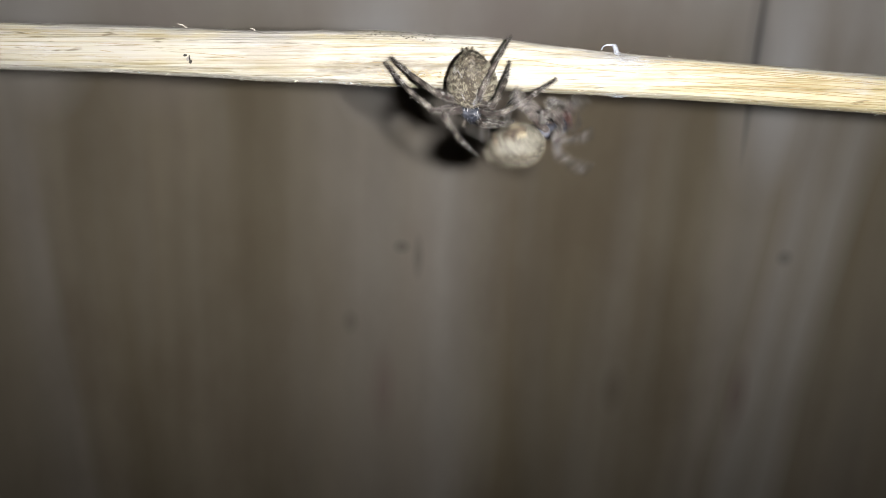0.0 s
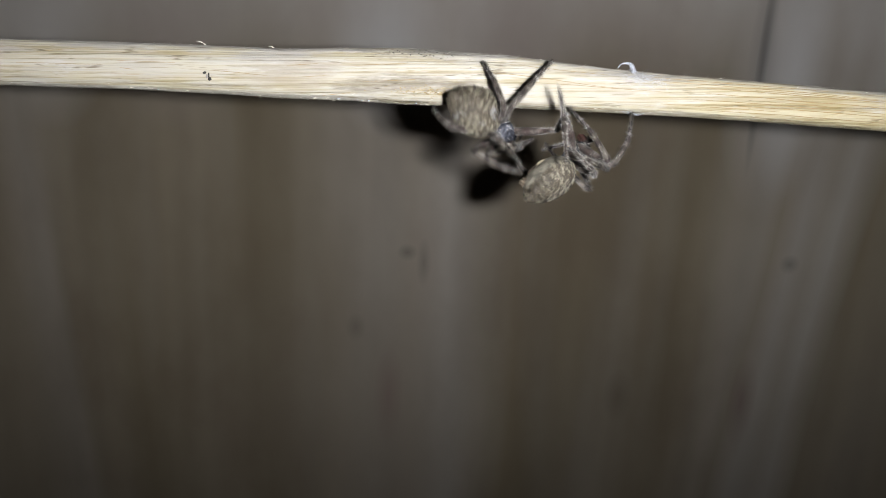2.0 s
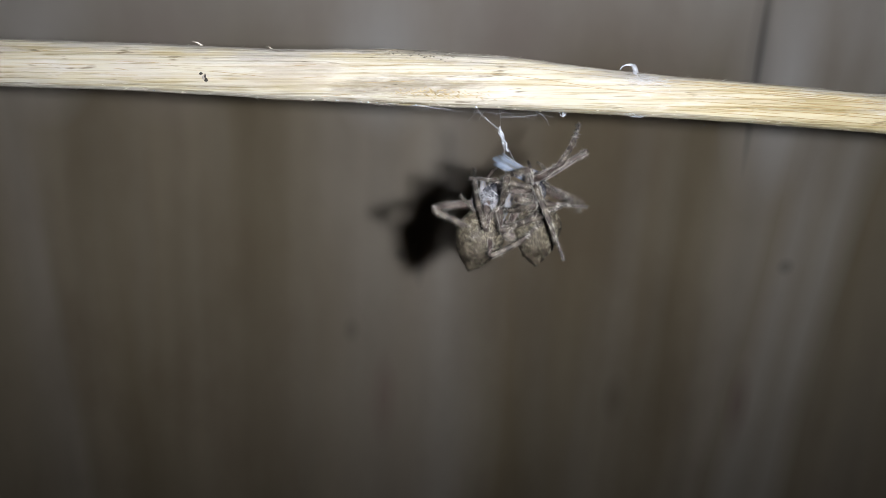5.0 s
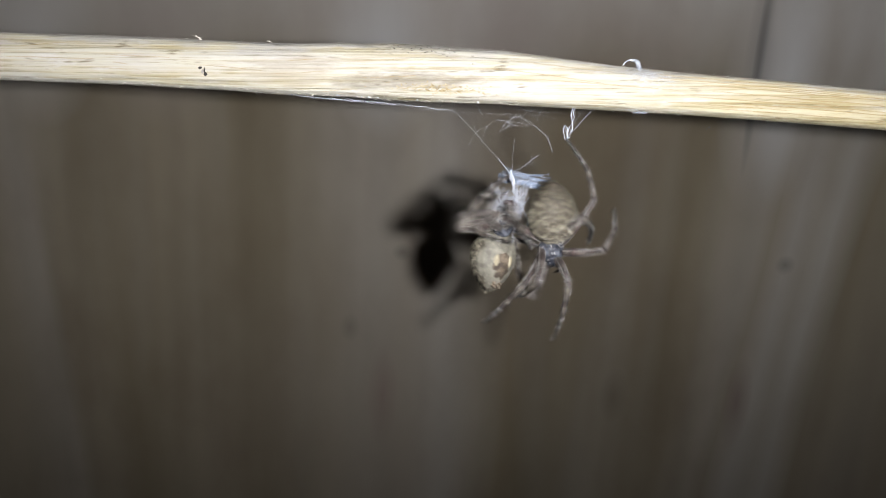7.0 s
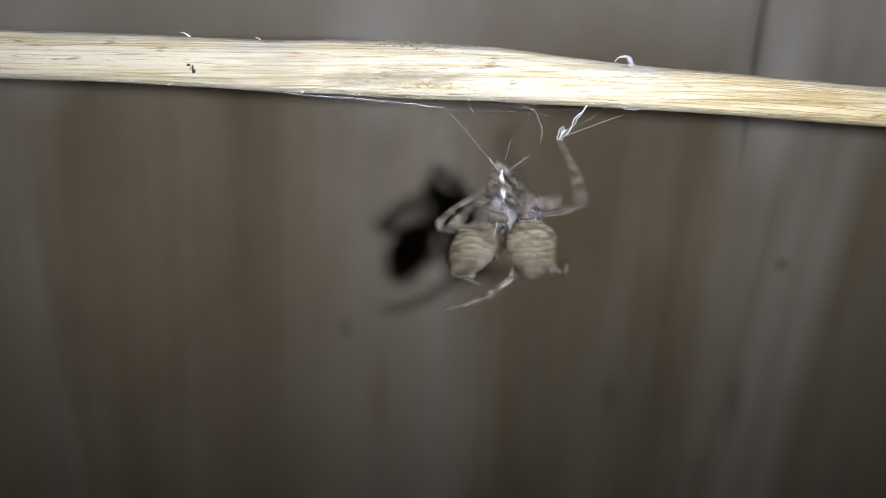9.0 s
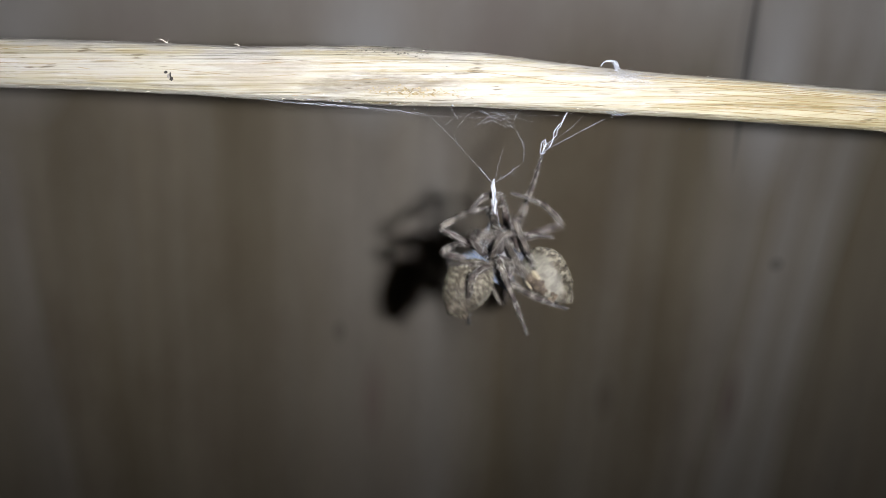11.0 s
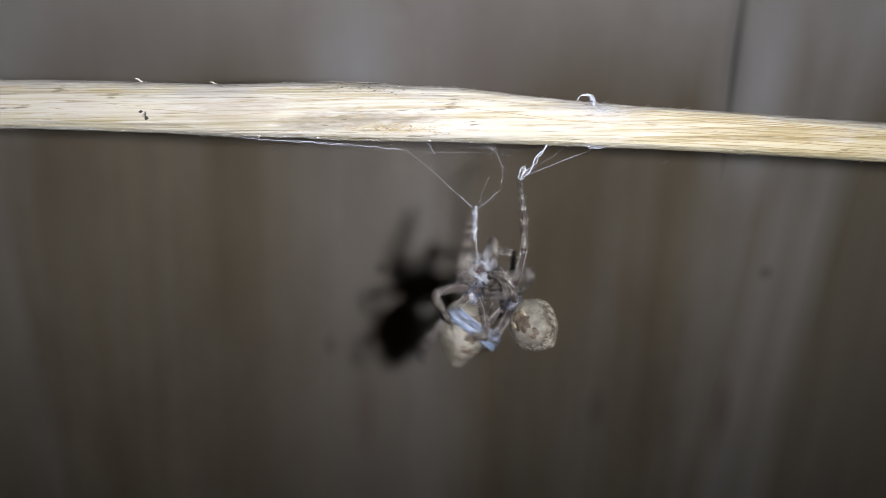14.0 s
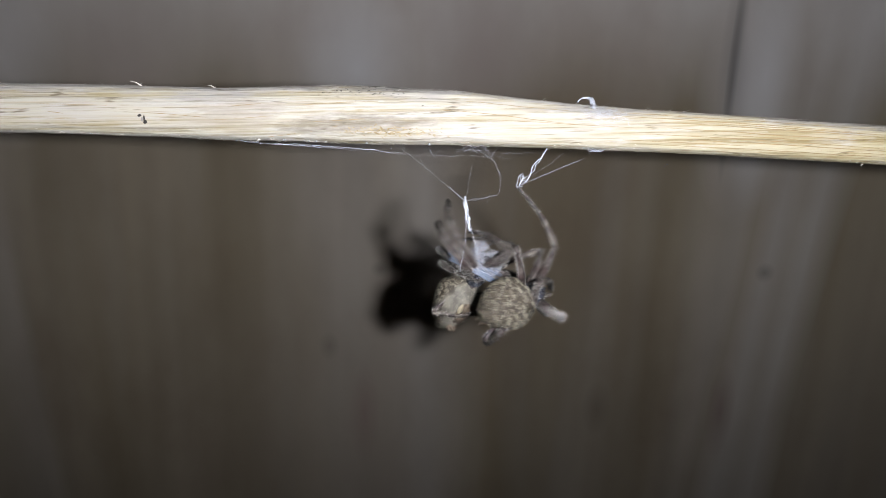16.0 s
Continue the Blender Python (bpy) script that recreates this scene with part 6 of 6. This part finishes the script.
    stance(B, 13.0, (17.7, 111.0, -3.0), (-0.36, 0.46, 0.81), (0.77, -0.35, 0.53), (16.6, 115.9, 6.3, 10.6, 106.4, 4.6), (7.5, 116.8, 1.1, 9.7, 105.7, 3.0), (6.4, 114.1, 5.7, 11.9, 104.6, 2.5), (6.7, 117.6, -3.7, 8.6, 106.7, -1.0), (16.6, 115.0, 17.9, 20.1, 119.3, 7.9), (7.5, 118.1, 2.6, 13.3, 124.3, 4.2), (10.4, 114.8, -2.2, 6.9, 115.1, -2.0), (9.6, 116.0, -12.1, 13.4, 107.9, -5.1), spin=(0, 0.8, 0.5, 10))
    stance(B, 13.5, (12.3, 108.0, -2.7), (0.26, 0.80, 0.54), (0.56, -0.58, 0.59), (16.1, 115.0, 18.5, 17.5, 118.7, 7.8), (11.6, 110.4, 1.5, 7.1, 120.0, 5.6), (13.7, 115.4, 8.1, 6.9, 107.2, 4.0), (5.9, 117.4, -6.6, 9.1, 106.5, -5.4), (14.2, 120.9, 0.8, 12.9, 122.6, 5.0), (11.9, 118.6, -0.2, 8.6, 121.0, 1.9), (17.7, 116.3, 8.5, 17.6, 106.7, 2.4), (17.7, 116.9, -1.5, 17.8, 105.5, -1.7), spin=(0, 0, 1, 34))
    stance(B, 14.0, (17.3, 112.0, -2.5), (-0.30, 0.85, 0.42), (0.82, 0.46, -0.35), (9.3, 114.5, 6.9, 15.8, 123.7, 8.3), (16.0, 115.0, 19.4, 15.9, 111.3, 8.6), (10.9, 119.5, 1.9, 12.1, 108.8, 5.7), (9.0, 117.7, 0.3, 12.8, 107.6, 4.2), (11.5, 115.7, -2.4, 10.5, 125.3, 5.1), (10.8, 123.4, 1.8, 5.8, 118.0, -4.8), (12.7, 114.0, 2.7, 5.7, 120.2, -2.9), (8.0, 118.2, -6.7, 11.5, 107.9, -3.0), spin=(0, 0, 1, 6))
    stance(B, 14.5, (16.2, 110.0, -0.7), (-0.43, 0.56, 0.71), (0.32, -0.64, 0.70), (9.3, 111.3, 3.5, 10.7, 121.9, -1.5), (15.3, 116.6, 4.1, 11.4, 106.3, 6.9), (8.4, 116.5, 6.8, 11.7, 105.6, 6.2), (6.6, 118.2, -1.9, 9.3, 107.2, -3.3), (15.8, 115.0, 19.4, 11.1, 120.9, 10.8), (14.5, 116.9, -0.8, 10.4, 123.7, 2.2), (12.0, 117.2, -0.5, 14.0, 123.0, 6.6), (20.2, 118.9, 4.6, 17.3, 108.2, 7.6), spin=(0, 0.4, 1, 5))
    stance(B, 15.0, (8.5, 109.0, 0.2), (0.74, 0.53, 0.41), (0.34, -0.82, 0.45), (15.9, 115.0, 19.2, 17.8, 119.7, 9.0), (11.0, 117.5, 9.9, 11.4, 106.4, 7.2), (11.5, 109.7, 3.8, 5.9, 119.0, 7.4), (12.6, 117.2, 4.2, 6.2, 108.4, 7.6), (15.5, 124.2, -3.2, 17.3, 122.4, 0.4), (17.5, 118.1, 5.9, 18.1, 106.7, 4.7), (14.4, 115.7, -3.5, 14.9, 104.7, -0.6), (19.4, 113.6, -5.4, 11.6, 105.5, -3.8), spin=(0.3, 1, 0, 6))
    stance(B, 15.5, (11.5, 109.0, 1.5), (0.73, 0.61, 0.30), (0.41, -0.75, 0.51), (16.0, 115.0, 18.8, 19.1, 121.0, 9.6), (16.5, 118.3, 6.6, 8.8, 120.7, 4.0), (5.4, 121.2, 2.7, 7.5, 110.2, 0.3), (3.1, 116.7, -9.6, 7.6, 109.9, -1.6), (15.9, 118.6, 9.8, 14.8, 120.4, 9.0), (16.7, 117.2, 5.2, 19.0, 106.1, 4.5), (16.1, 116.8, -1.7, 16.8, 105.4, -2.1), (14.5, 118.5, -3.1, 12.7, 107.3, -4.6), spin=(0, 1, 0.4, 12))
    stance(B, 16.0, (12.6, 108.0, 1.4), (0.75, 0.61, 0.27), (0.44, -0.76, 0.48), (15.7, 115.0, 18.7, 21.7, 118.5, 9.7), (10.3, 115.6, 4.6, 15.0, 120.6, 9.2), (13.6, 118.1, 8.7, 14.3, 106.8, 9.4), (13.6, 120.2, -2.5, 9.9, 109.4, -3.4), (13.7, 116.4, 6.1, 15.5, 122.0, 3.7), (15.6, 94.4, 2.0, 19.9, 104.7, 0.0), (20.4, 115.2, 3.0, 17.0, 104.4, 4.7), (10.5, 116.6, -4.7, 11.6, 105.5, -2.2), spin=(0, 0, 1, 8))
    act(A, SPIDER_A, LEGS_A, 5)
    act(B, SPIDER_B, LEGS_B, 6)
    swing()
    draw_band()


motions()
